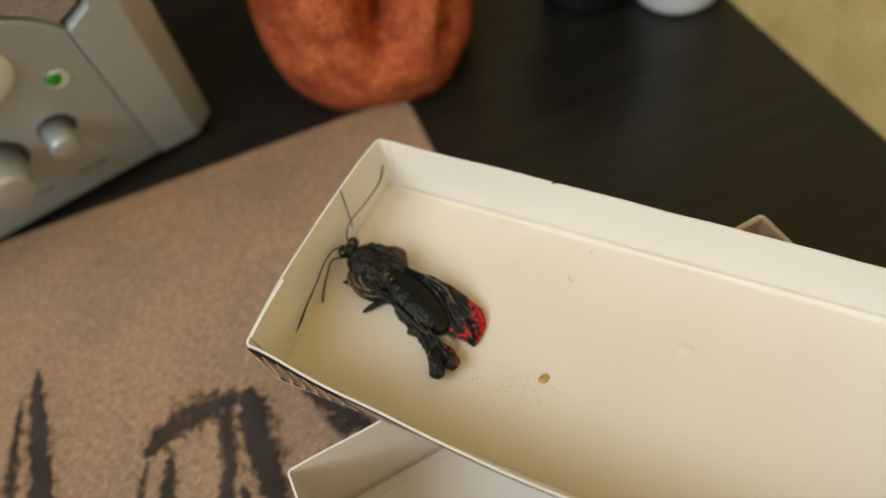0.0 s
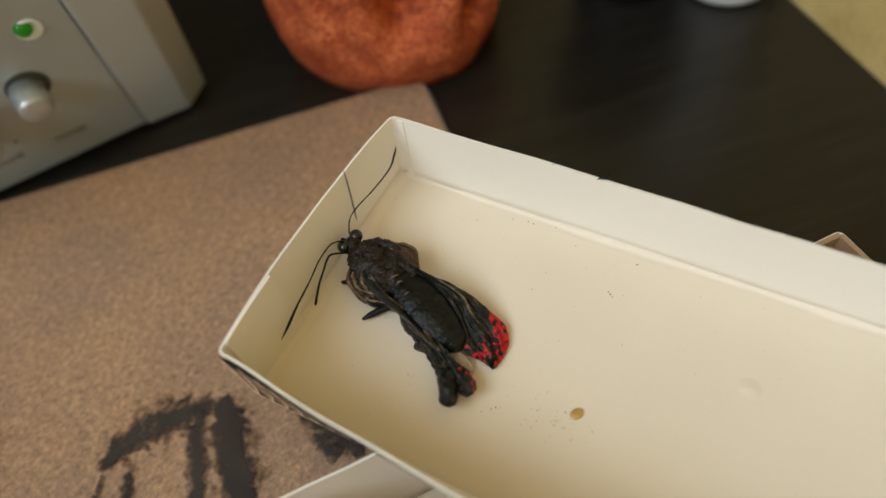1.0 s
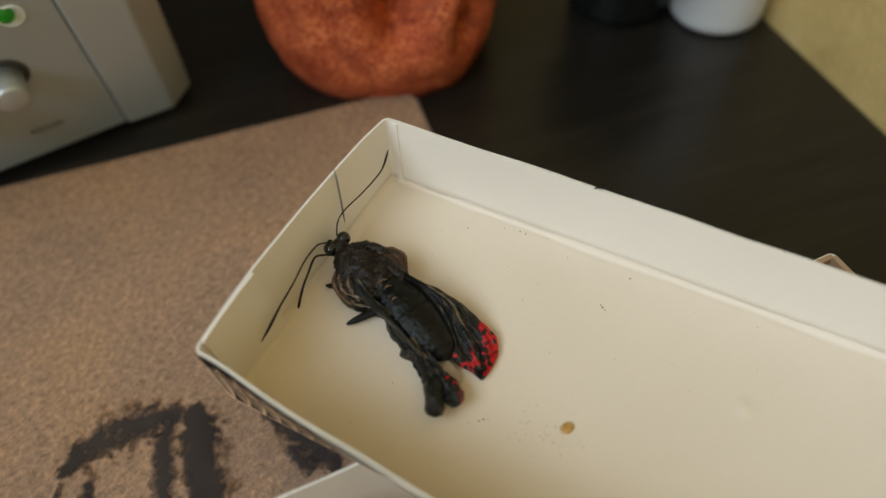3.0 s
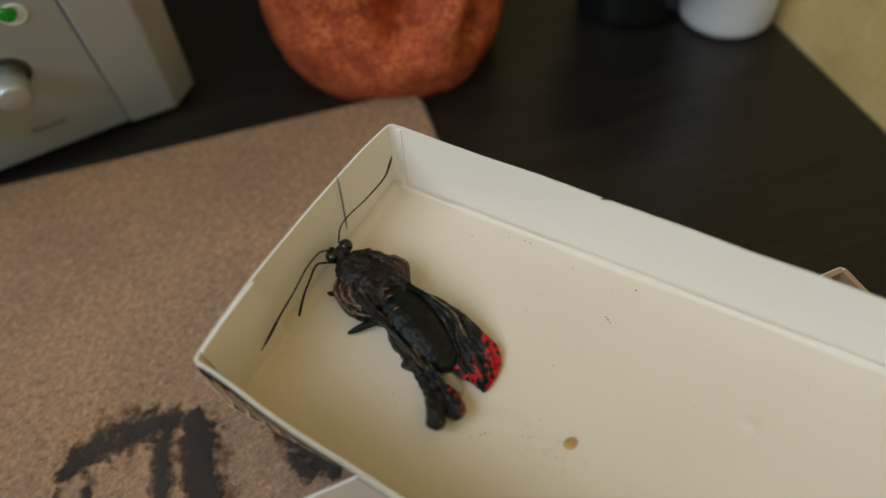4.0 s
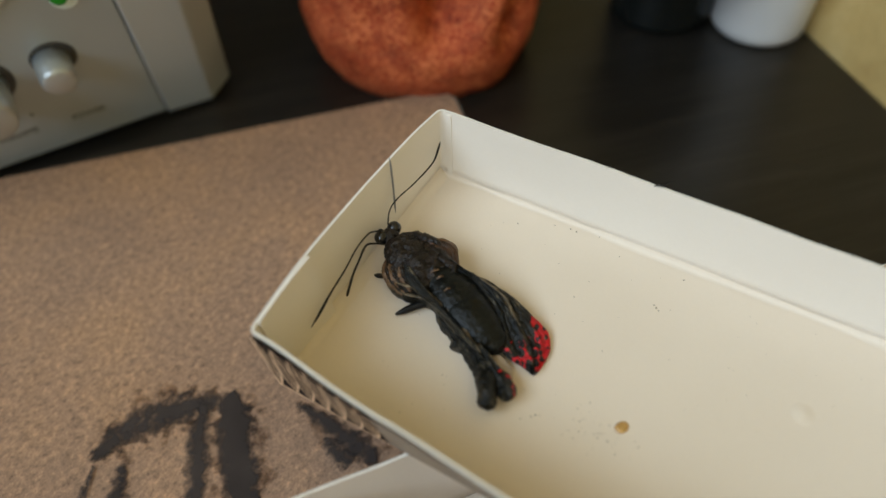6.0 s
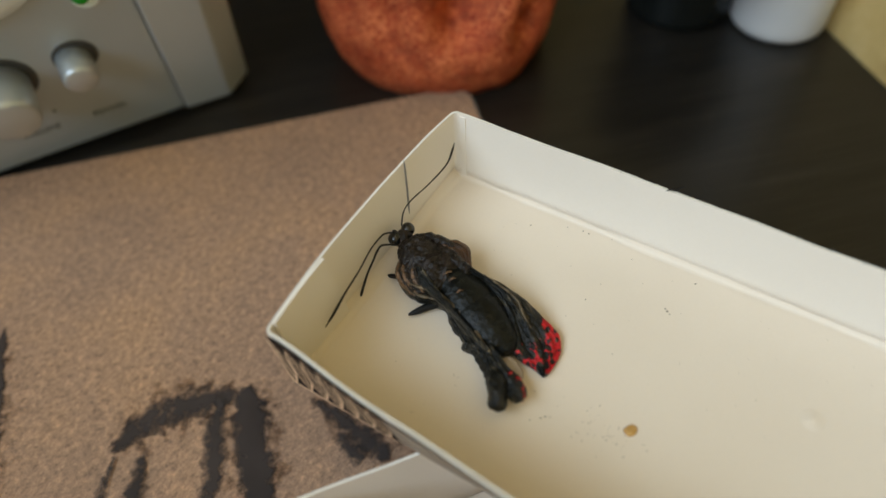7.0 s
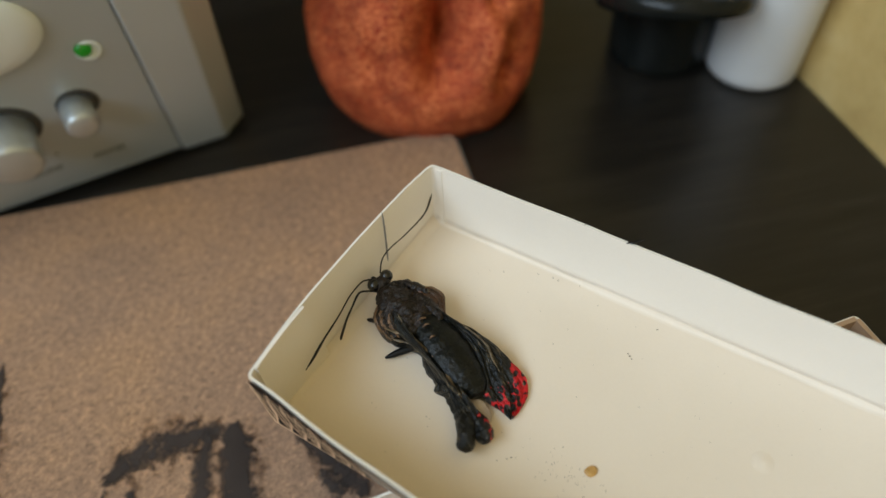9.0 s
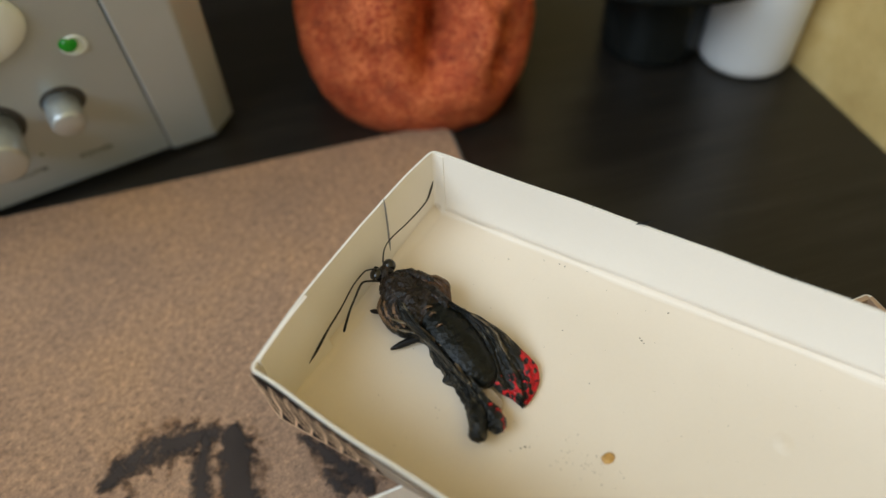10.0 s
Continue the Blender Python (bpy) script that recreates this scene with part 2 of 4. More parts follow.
M_FLOORWOOD = plain("brown_floor_laminate", (0.16, 0.09, 0.05), (0.26, 0.16, 0.09), 0.5, 6.0, 60.0, 0, 0.5, 0.1, 0.0005, (1, 8, 1))
M_FRAME = plain("white_window_plastic", (0.78, 0.78, 0.77), (0.82, 0.82, 0.81), 0.4, 5.0, 200.0)
M_CHITIN = plain("black_brown_chitin", (0.0014, 0.0013, 0.0011), (0.026, 0.0165, 0.0105), 0.30, 620.0, 1500.0, 0, 0.28, 0.9, 0.00045)
M_ABDOMEN = plain("black_glossy_abdomen", (0.0016, 0.0018, 0.0014), (0.0110, 0.0115, 0.0086), 0.32, 640.0, 1300.0, 0, 0.20, 0.7, 0.00035)
M_EYE = plain("black_compound_eye", (0.004, 0.004, 0.004), (0.010, 0.009, 0.009), 0.22, 300.0, 3500.0, 0, 0.6, 0.2, 0.0001)
M_LIMB = plain("black_limb", (0.004, 0.004, 0.004), (0.010, 0.009, 0.008), 0.5, 500.0, 3000.0, 0, 0.25, 0.3, 0.0001)
M_WING = wing_material("crumpled_black_wing", False)
M_WINGRED = wing_material("crumpled_black_and_scarlet_wing", True)
M_GOLD = plain("brown_golden_wing_base", (0.008, 0.0050, 0.003), (0.25, 0.135, 0.062), 0.36, 900.0, 2400.0, 0, 0.5, 0.8, 0.0003, (1, 1, 1))
M_EDGE = plain("tan_wing_edge", (0.016, 0.013, 0.008), (0.24, 0.175, 0.098), 0.45, 700.0, 2400.0, 0, 0.35, 0.6, 0.0002)
M_LOBE = plain("amber_brown_membrane", (0.008, 0.005, 0.003), (0.11, 0.046, 0.016), 0.34, 420.0, 1800.0, 0, 0.45, 0.7, 0.0003)
M_PALE = plain("pale_grey_membrane", (0.34, 0.27, 0.22), (0.46, 0.39, 0.33), 0.6, 500.0, 2400.0, 0, 0.35, 0.4, 0.0002)
M_AMBER = plain("dried_amber_drop", (0.42, 0.22, 0.055), (0.58, 0.36, 0.12), 0.25, 900.0, 2600.0)
M_DUST = plain("grey_dark_crumb", (0.16, 0.13, 0.10), (0.34, 0.28, 0.21), 0.9, 900.0, 3000.0)
M_HAIR = plain("grey_bristle", (0.12, 0.11, 0.10), (0.24, 0.22, 0.20), 0.5, 500.0)


def led_material():
    m, t, b = base_material("green_lit_lens", 0.25)
    b.inputs["Base Color"].default_value = (0.010, 0.15, 0.008, 1)
    b.inputs["Emission Color"].default_value = (0.02, 0.55, 0.01, 1)
    b.inputs["Emission Strength"].default_value = 0.10
    return m


M_LED = led_material()


def glass_material():
    m, t, b = base_material("window_glass", 0.0)
    b.inputs["Transmission Weight"].default_value = 1.0
    b.inputs["Base Color"].default_value = (0.97, 0.98, 0.98, 1)
    return m


M_GLASS = glass_material()


# ---- building helpers ----
def part(name, bm, material, parent=None, label="", smooth=True):
    me = bpy.data.meshes.new(name)
    bm.normal_update()
    bm.to_mesh(me)
    bm.free()
    if smooth:
        me.shade_smooth()
    for one in material if isinstance(material, (list, tuple)) else [material]:
        me.materials.append(one)
    ob = new(name, me)
    if parent:
        ob.parent = parent
    if label:
        ob["label"] = label
    return ob


def thing(name, m, label, category, group="", kind=""):
    ob = new(name)
    ob.matrix_world = m
    ob.empty_display_size = 0.01
    return tagged(ob, label, category, group, kind)


def block(x0, x1, y0, y1, z0, z1, bevel=0.0, segs=2):
    bm = bmesh.new()
    bmesh.ops.create_cube(bm, size=1.0, matrix=Matrix.Translation(((x0 + x1) / 2, (y0 + y1) / 2, (z0 + z1) / 2)) @ Matrix.Diagonal((x1 - x0, y1 - y0, z1 - z0, 1)))
    if bevel:
        bmesh.ops.bevel(bm, geom=bm.edges[:], offset=bevel, segments=segs, affect="EDGES", profile=0.6)
    return bm


def prism(outline, y0, y1, bevel=0.0):
    """An outline in x and z, from depth y0 (front) to y1."""
    bm = bmesh.new()
    f = [bm.verts.new((x, y0, z)) for x, z in outline]
    k = [bm.verts.new((x, y1, z)) for x, z in outline]
    n = len(outline)
    front = bm.faces.new(f)
    bm.faces.new(k[::-1])
    for i in range(n):
        bm.faces.new((f[i], k[i], k[(i + 1) % n], f[(i + 1) % n]))
    bmesh.ops.recalc_face_normals(bm, faces=bm.faces[:])
    if bevel:
        bmesh.ops.bevel(bm, geom=list(front.edges), offset=bevel, segments=3, affect="EDGES", profile=0.5)
    return bm


def turned(profile, segs=48, axis_matrix=None):
    """A body of revolution round z: (radius, z) from bottom to top, closed."""
    bm = bmesh.new()
    rings = []
    for r, z in profile:
        rings.append([bm.verts.new((r * math.cos(a), r * math.sin(a), z)) for a in (2 * math.pi * i / segs for i in range(segs))])
    for a, b in zip(rings, rings[1:]):
        for i in range(segs):
            bm.faces.new((a[i], a[(i + 1) % segs], b[(i + 1) % segs], b[i]))
    bm.faces.new(rings[0][::-1])
    bm.faces.new(rings[-1])
    if axis_matrix:
        bm.transform(axis_matrix)
    return bm


def spline(points, n):
    """n + 1 places along a smooth curve through rows of numbers."""
    p = np.array(points, float)
    p = np.vstack([2 * p[0] - p[1], p, 2 * p[-1] - p[-2]])
    out = []
    for s in np.linspace(0, len(p) - 3, n + 1):
        i = min(int(s), len(p) - 4)
        u = s - i
        a, b, c, d = p[i:i + 4]
        out.append(0.5 * (2 * b + (c - a) * u + (2 * a - 5 * b + 4 * c - d) * u * u + (3 * b - a - 3 * c + d) * u ** 3))
    return np.array(out)


def loft(points, n=40, around=24, folds=None, rough=0.0, grain=700.0, seed=0.0, edge=None):
    """A body along rows of (x, y, z, half width, half height); folds(along, angle) scales the section; rough: uneven relief in metres."""
    rows = spline(points, n)
    bm = bmesh.new()
    rings = []
    for k, (x, y, z, w, h) in enumerate(rows):
        d = rows[min(k + 1, n)][:3] - rows[max(k - 1, 0)][:3]
        d = d / (np.linalg.norm(d) + 1e-12)
        side = np.cross((0, 0, 1), d)
        side = side / (np.linalg.norm(side) + 1e-9)
        up = np.cross(d, side)
        ring = []
        for i in range(around):
            a = 2 * math.pi * i / around
            s = folds(k / n, a) if folds else 1.0
            wide = max(w, 2e-5) * (edge(k / n) if edge and math.cos(a) < 0 else 1.0)
            v = np.array((x, y, z)) + side * wide * math.cos(a) * (1 + 0.3 * (s - 1)) + up * max(h, 2e-5) * math.sin(a) * s
            if rough:
                q = Vector(v) * grain + Vector((seed, seed * 2, 0))
                e = rough * (noise.noise(q) + 0.5 * noise.noise(q * 2.7) + 0.4 * (0.5 - abs(noise.noise(q * 1.6 + Vector((9, 4, 1))))) + 0.25 * noise.noise(q * 6.1))
                v = v + (side * math.cos(a) + up * math.sin(a)) * e
            ring.append(bm.verts.new(v))
        rings.append(ring)
    for a, b in zip(rings, rings[1:]):
        for i in range(around):
            bm.faces.new((a[i], a[(i + 1) % around], b[(i + 1) % around], b[i]))
    bm.faces.new(rings[0][::-1])
    bm.faces.new(rings[-1])
    bmesh.ops.recalc_face_normals(bm, faces=bm.faces[:])
    return bm


def join_bm(bms):
    out = bmesh.new()
    for b in bms:
        me = bpy.data.meshes.new("tmp")
        b.to_mesh(me)
        b.free()
        out.from_mesh(me)
        bpy.data.meshes.remove(me)
    return out


# ---- the room and the desk ----
DESK_X0, DESK_X1, DESK_Y0, DESK_Y1 = -0.80, 0.1540, -0.34, 0.44


def setting():
    def slab(name, material, kind_label, *box):
        ob = part(name, block(*box), material, None, "", False)
        ob.matrix_world = ROOM
        return tagged(ob, kind_label, "", "", "structure")
    x0, x1, y0, y1 = LEFT_X - 0.12, WALL_X + 0.12, FRONT_Y - 0.12, BACK_Y + 0.12
    slab("wall_east", M_WALLPAPER, "yellow-green textured wallpaper on a plain wall", WALL_X, x1, y0, y1, FLOOR_Z, CEIL_Z)
    # out of view; made dark so that the glossy desk mirrors little light
    slab("wall_north", M_BROWNWALL, "plain unseen wall behind the desk, dark brown to dim the desk's reflection", LEFT_X, WALL_X, BACK_Y, y1, FLOOR_Z, CEIL_Z)
    slab("wall_south", M_PLASTER, "plain off-white wall across the room", LEFT_X, WALL_X, y0, FRONT_Y, FLOOR_Z, CEIL_Z)
    slab("floor", M_FLOORWOOD, "brown laminate floor under the desk", x0, x1, y0, y1, FLOOR_Z - 0.1, FLOOR_Z)
    slab("ceiling", M_PLASTER, "plain white painted ceiling", x0, x1, y0, y1, CEIL_Z, CEIL_Z + 0.1)
    # window wall, four pieces round the opening
    bm = join_bm([block(x0, LEFT_X, y0, WIN_Y0, FLOOR_Z, CEIL_Z), block(x0, LEFT_X, WIN_Y1, y1, FLOOR_Z, CEIL_Z),
                  block(x0, LEFT_X, WIN_Y0, WIN_Y1, FLOOR_Z, WIN_Z0), block(x0, LEFT_X, WIN_Y0, WIN_Y1, WIN_Z1, CEIL_Z)])
    ob = part("wall_west", bm, M_PLASTER, None, "", False)
    ob.matrix_world = ROOM
    tagged(ob, "plain off-white wall with the window opening", "", "", "structure")
    win = thing("window_1", ROOM, "white plastic window that lets daylight in", "window", "", "structure")
    w = 0.05
    f0, f1 = x0 + 0.002, x0 + 0.036
    for ya, yb, za, zb in ((WIN_Y0, WIN_Y0 + w, WIN_Z0, WIN_Z1), (WIN_Y1 - w, WIN_Y1, WIN_Z0, WIN_Z1), (WIN_Y0 + w, WIN_Y1 - w, WIN_Z0, WIN_Z0 + w), (WIN_Y0 + w, WIN_Y1 - w, WIN_Z1 - w, WIN_Z1)):
        part("window_frame", block(f0, f1, ya, yb, za, zb, 0.004), M_FRAME, win, "", False)
    pane = part("pane", block(f0 + 0.01, f0 + 0.016, WIN_Y0 + w, WIN_Y1 - w, WIN_Z0 + w, WIN_Z1 - w), M_GLASS, win, "", False)
    pane.visible_shadow = False
    part("window_sill", block(LEFT_X, LEFT_X + 0.14, WIN_Y0 - 0.03, WIN_Y1 + 0.03, WIN_Z0 - 0.03, WIN_Z0 - 0.002, 0.006), M_FRAME, win, "", False)


def desk():
    d = thing("desk", ROOM @ pose(0, 0, -0.75), "dark wenge veneer desk standing against the wallpapered wall", "desk")
    part("desktop", block(DESK_X0, DESK_X1, DESK_Y0, DESK_Y1, 0.725, 0.75, 0.0012), M_DESK, d, "", False)
    for x in (DESK_X0 + 0.02, DESK_X1 - 0.045):
        part("side_panel", block(x, x + 0.025, DESK_Y0 + 0.02, DESK_Y1 - 0.02, 0.0, 0.725, 0.001), M_DESK, d, "", False)
    part("back_panel", block(DESK_X0 + 0.045, DESK_X1 - 0.045, DESK_Y1 - 0.06, DESK_Y1 - 0.042, 0.3, 0.725, 0.001), M_DESK, d, "", False)


MAT_X0, MAT_X1, MAT_Y0, MAT_Y1, MAT_TOP = -0.2185, 0.0215, -0.1275, 0.0722, 0.003


def rounded_rect(x0, x1, y0, y1, r, n=8):
    pts = []
    for cx, cy, a0 in ((x1 - r, y1 - r, 0), (x0 + r, y1 - r, 90), (x0 + r, y0 + r, 180), (x1 - r, y0 + r, 270)):
        for i in range(n + 1):
            a = radians(a0 + 90 * i / n)
            pts.append((cx + r * math.cos(a), cy + r * math.sin(a)))
    return pts


def extruded(outline, z0, z1, bevel=0.0):
    bm = bmesh.new()
    lo = [bm.verts.new((x, y, z0)) for x, y in outline]
    hi = [bm.verts.new((x, y, z1)) for x, y in outline]
    n = len(outline)
    top = bm.faces.new(hi)
    bm.faces.new(lo[::-1])
    for i in range(n):
        bm.faces.new((lo[i], lo[(i + 1) % n], hi[(i + 1) % n], hi[i]))
    bmesh.ops.recalc_face_normals(bm, faces=bm.faces[:])
    if bevel:
        bmesh.ops.bevel(bm, geom=list(top.edges), offset=bevel, segments=2, affect="EDGES", profile=0.5)
    return bm


def brush(points, n, seed, z, spread=1.0, strength=1.0):
    """A flat brush stroke along rows of (x, y, half width), thinning out at its ragged edges."""
    rows = spline(points, n)
    bm = bmesh.new()
    layer = bm.verts.layers.float.new("cover")
    across = [k / 6.0 for k in range(-6, 7)]
    grid = []
    for k, (x, y, w) in enumerate(rows):
        d = rows[min(k + 1, n)][:2] - rows[max(k - 1, 0)][:2]
        d = d / (np.linalg.norm(d) + 1e-12)
        line = []
        for c in across:
            e = 1 + 0.30 * noise.noise(Vector((k * 0.35, c * 1.5, seed))) + 0.14 * noise.noise(Vector((k * 1.1, c * 2.5, seed + 7)))
            v = bm.verts.new((x - d[1] * c * w * e * 1.42 * spread, y + d[0] * c * w * e * 1.42 * spread, z))
            end = min(1.0, k / 4.0, (n - k) / 4.0)
            v[layer] = 0.5 * strength * (1.0 - abs(c) ** 1.5) * (0.30 + 0.70 * end)
            line.append(v)
        grid.append(line)
    for a, b in zip(grid, grid[1:]):
        for i in range(len(across) - 1):
            bm.faces.new((a[i], b[i], b[i + 1], a[i + 1]))
    return bm


def mouse_pad():
    m = thing("mouse_pad", ROOM, "brown printed cloth mouse pad with dark brush strokes on the desk", "mouse pad")
    outline = rounded_rect(MAT_X0, MAT_X1, MAT_Y0, MAT_Y1, 0.0075)
    part("rubber_base", extruded(outline, 0.0, 0.0022), M_RUBBER, m, "grey rubber underside", False)
    inner = rounded_rect(MAT_X0 + 0.0008, MAT_X1 - 0.0008, MAT_Y0 + 0.0008, MAT_Y1 - 0.0008, 0.0068)
    part("cloth_top", extruded(inner, 0.0022, MAT_TOP, 0.0003), M_MAT, m, "", False)
    for k, (line, strength) in enumerate(zip(INK, INK_STRENGTH)):
        part("ink_stroke", brush(line, 46, 3.1 * k, MAT_TOP + 0.00016 + 0.00004 * k, 0.84 if k in (0, 3) else 1.0, strength), M_INK, m, "dark brown printed brush stroke", False)
        if k in (0, 2, 3, 8):
            part("ink_fringe", brush(line, 46, 60 + 3.1 * k, MAT_TOP + 0.00005 + 0.000008 * k, 2.0, 0.52), M_RUST, m, "rust-brown dry-brush flecks beside a stroke", False)


INK_STRENGTH = [1.15, 0.80, 0.90, 1.25, 0.95, 0.85, 0.95, 0.80, 0.90, 0.85, 0.70]
INK = [
    [(-0.1197, 0.0127, 0.0006), (-0.1201, 0.0033, 0.0022), (-0.1195, -0.0118, 0.0034), (-0.1191, -0.0256, 0.0037), (-0.1187, -0.0413, 0.0039)],
    [(-0.1246, 0.0053, 0.0006), (-0.1258, -0.0055, 0.0015), (-0.1276, -0.0170, 0.0023), (-0.1288, -0.0311, 0.0027)],
    [(-0.0909, -0.0300, 0.0012), (-0.0871, -0.0271, 0.0029), (-0.0822, -0.0246, 0.0043), (-0.0762, -0.0228, 0.0046), (-0.0704, -0.0225, 0.0043), (-0.0655, -0.0226, 0.0032), (-0.0606, -0.0236, 0.0017)],
    [(-0.0604, -0.0214, 0.0016), (-0.0590, -0.0244, 0.0036), (-0.0586, -0.0311, 0.0045), (-0.0585, -0.0413, 0.0043), (-0.0579, -0.0497, 0.0040), (-0.0574, -0.0560, 0.0036), (-0.0574, -0.0648, 0.0035)],
    [(-0.0654, -0.0212, 0.0009), (-0.0658, -0.0260, 0.0019), (-0.0671, -0.0326, 0.0028), (-0.0674, -0.0400, 0.0026), (-0.0687, -0.0451, 0.0019), (-0.0703, -0.0499, 0.0028), (-0.0714, -0.0577, 0.0027)],
    [(-0.0657, -0.0480, 0.0009), (-0.0653, -0.0543, 0.0020), (-0.0657, -0.0615, 0.0019)],
    [(-0.0834, -0.0316, 0.0010), (-0.0842, -0.0386, 0.0023), (-0.0862, -0.0448, 0.0027), (-0.0881, -0.0523, 0.0026)],
    [(-0.0917, -0.0347, 0.0008), (-0.0920, -0.0385, 0.0015), (-0.0930, -0.0428, 0.0011)],
    [(-0.0449, -0.0281, 0.0007), (-0.0396, -0.0337, 0.0018), (-0.0346, -0.0398, 0.0027), (-0.0311, -0.0444, 0.0028), (-0.0290, -0.0482, 0.0016)],
    [(-0.0392, -0.0386, 0.0010), (-0.0372, -0.0433, 0.0022), (-0.0347, -0.0469, 0.0019)],
    [(-0.0894, -0.0307, 0.0007), (-0.0904, -0.0344, 0.0008), (-0.0913, -0.0388, 0.0006)],
]

# ---- the two halves of the carton ----
LID_W, LID_L, LID_FLOOR, LID_RIM, CARD = 0.060, 0.1255, 0.0384, 0.0566, 0.00048


def folded_wall(x0, x1, y0, y1, z0, z1, radius, thick, lean=None, seed=0.0, wave=0.00014, step=0.0009, m=6):
    """The upright sides of a card tray, folded round rounded corners from one sheet. lean(x, y): how far the rim hangs out there."""
    path = []
    for cx, cy, a0 in ((x1 - radius, y1 - radius, 0), (x0 + radius, y1 - radius, 90), (x0 + radius, y0 + radius, 180), (x1 - radius, y0 + radius, 270)):
        for k in range(7):
            a = radians(a0 + 15 * k)
            path.append((cx + radius * math.cos(a), cy + radius * math.sin(a), math.cos(a), math.sin(a)))
    full = []
    for p, q in zip(path, path[1:] + path[:1]):
        n = max(1, int(math.hypot(q[0] - p[0], q[1] - p[1]) / step))
        full += [tuple(p[d] + (q[d] - p[d]) * k / n for d in range(4)) for k in range(n)]
    bm = bmesh.new()
    sides = []
    for side in (0, 1):
        cols = []
        for k, (x, y, nx, ny) in enumerate(full):
            dx, dy = lean(x, y) if lean else (0.0, 0.0)
            line = []
            for j in range(m + 1):
                w = j / m
                e = noise.noise(Vector((x * 70 + seed, y * 70, 0.3)))
                f = noise.noise(Vector((x * 480 + seed, y * 480, 4.3)))
                push = 0.00022 * e * w - thick * side
                line.append(bm.verts.new((x + dx * w + nx * push, y + dy * w + ny * push, z0 + (z1 - z0) * w + (wave * (e + 0.35 * f) if j == m else 0))))
            cols.append(line)
        sides.append(cols)
    a, b = sides
    n = len(full)
    rim = []
    for k in range(n):
        q = (k + 1) % n
        for j in range(m):
            bm.faces.new((a[k][j], a[q][j], a[q][j + 1], a[k][j + 1]))
            bm.faces.new((b[k][j], b[k][j + 1], b[q][j + 1], b[q][j]))
        rim.append(bm.faces.new((a[k][m], a[q][m], b[q][m], b[k][m])))
        bm.faces.new((a[k][0], b[k][0], b[q][0], a[q][0]))
    bmesh.ops.recalc_face_normals(bm, faces=bm.faces[:])
    for f in bm.faces:
        f.smooth = True
    for f in rim:
        f.material_index = 1
        f.smooth = False
        for e in f.edges:
            e.smooth = False
    return bm


LID_END = -0.0007        # foot of the end wall: the rim there stands plumb over the bottom's edge at the corners
LID_FRONT = -0.0590      # foot of the front wall, which leans out to the rim


def lid_back(u):
    return -0.0002 * u - 0.0022 * max(0.0, u - 0.42)


def lid_front(u):
    x = min(1.0, u * LID_L / 0.026)
    far = max(0.0, min(1.0, (u * LID_L - 0.020) / 0.042))
    return 0.0010 + (0.0022 * x * x * (3 - 2 * x) + 0.0020 * far * far * (3 - 2 * far)) * min(1.0, (1.0 - u) * 6)


def lid_end(u):
    return LID_END + 0.0019 * math.sin(math.pi * max(0.0, min(1.0, u))) ** 0.7


def lid_lean(x, y):
    near_left = max(0.0, min(1.0, 1.0 - x / 0.004))
    near_front = max(0.0, 1.0 - (y - LID_FRONT) / 0.004)
    near_back = max(0.0, 1.0 + y / 0.004)
    u = max(0.0, min(1.0, x / LID_L))
    return -lid_end((y + LID_W) / LID_W) * near_left, -lid_front(u) * near_front + lid_back(u) * near_back


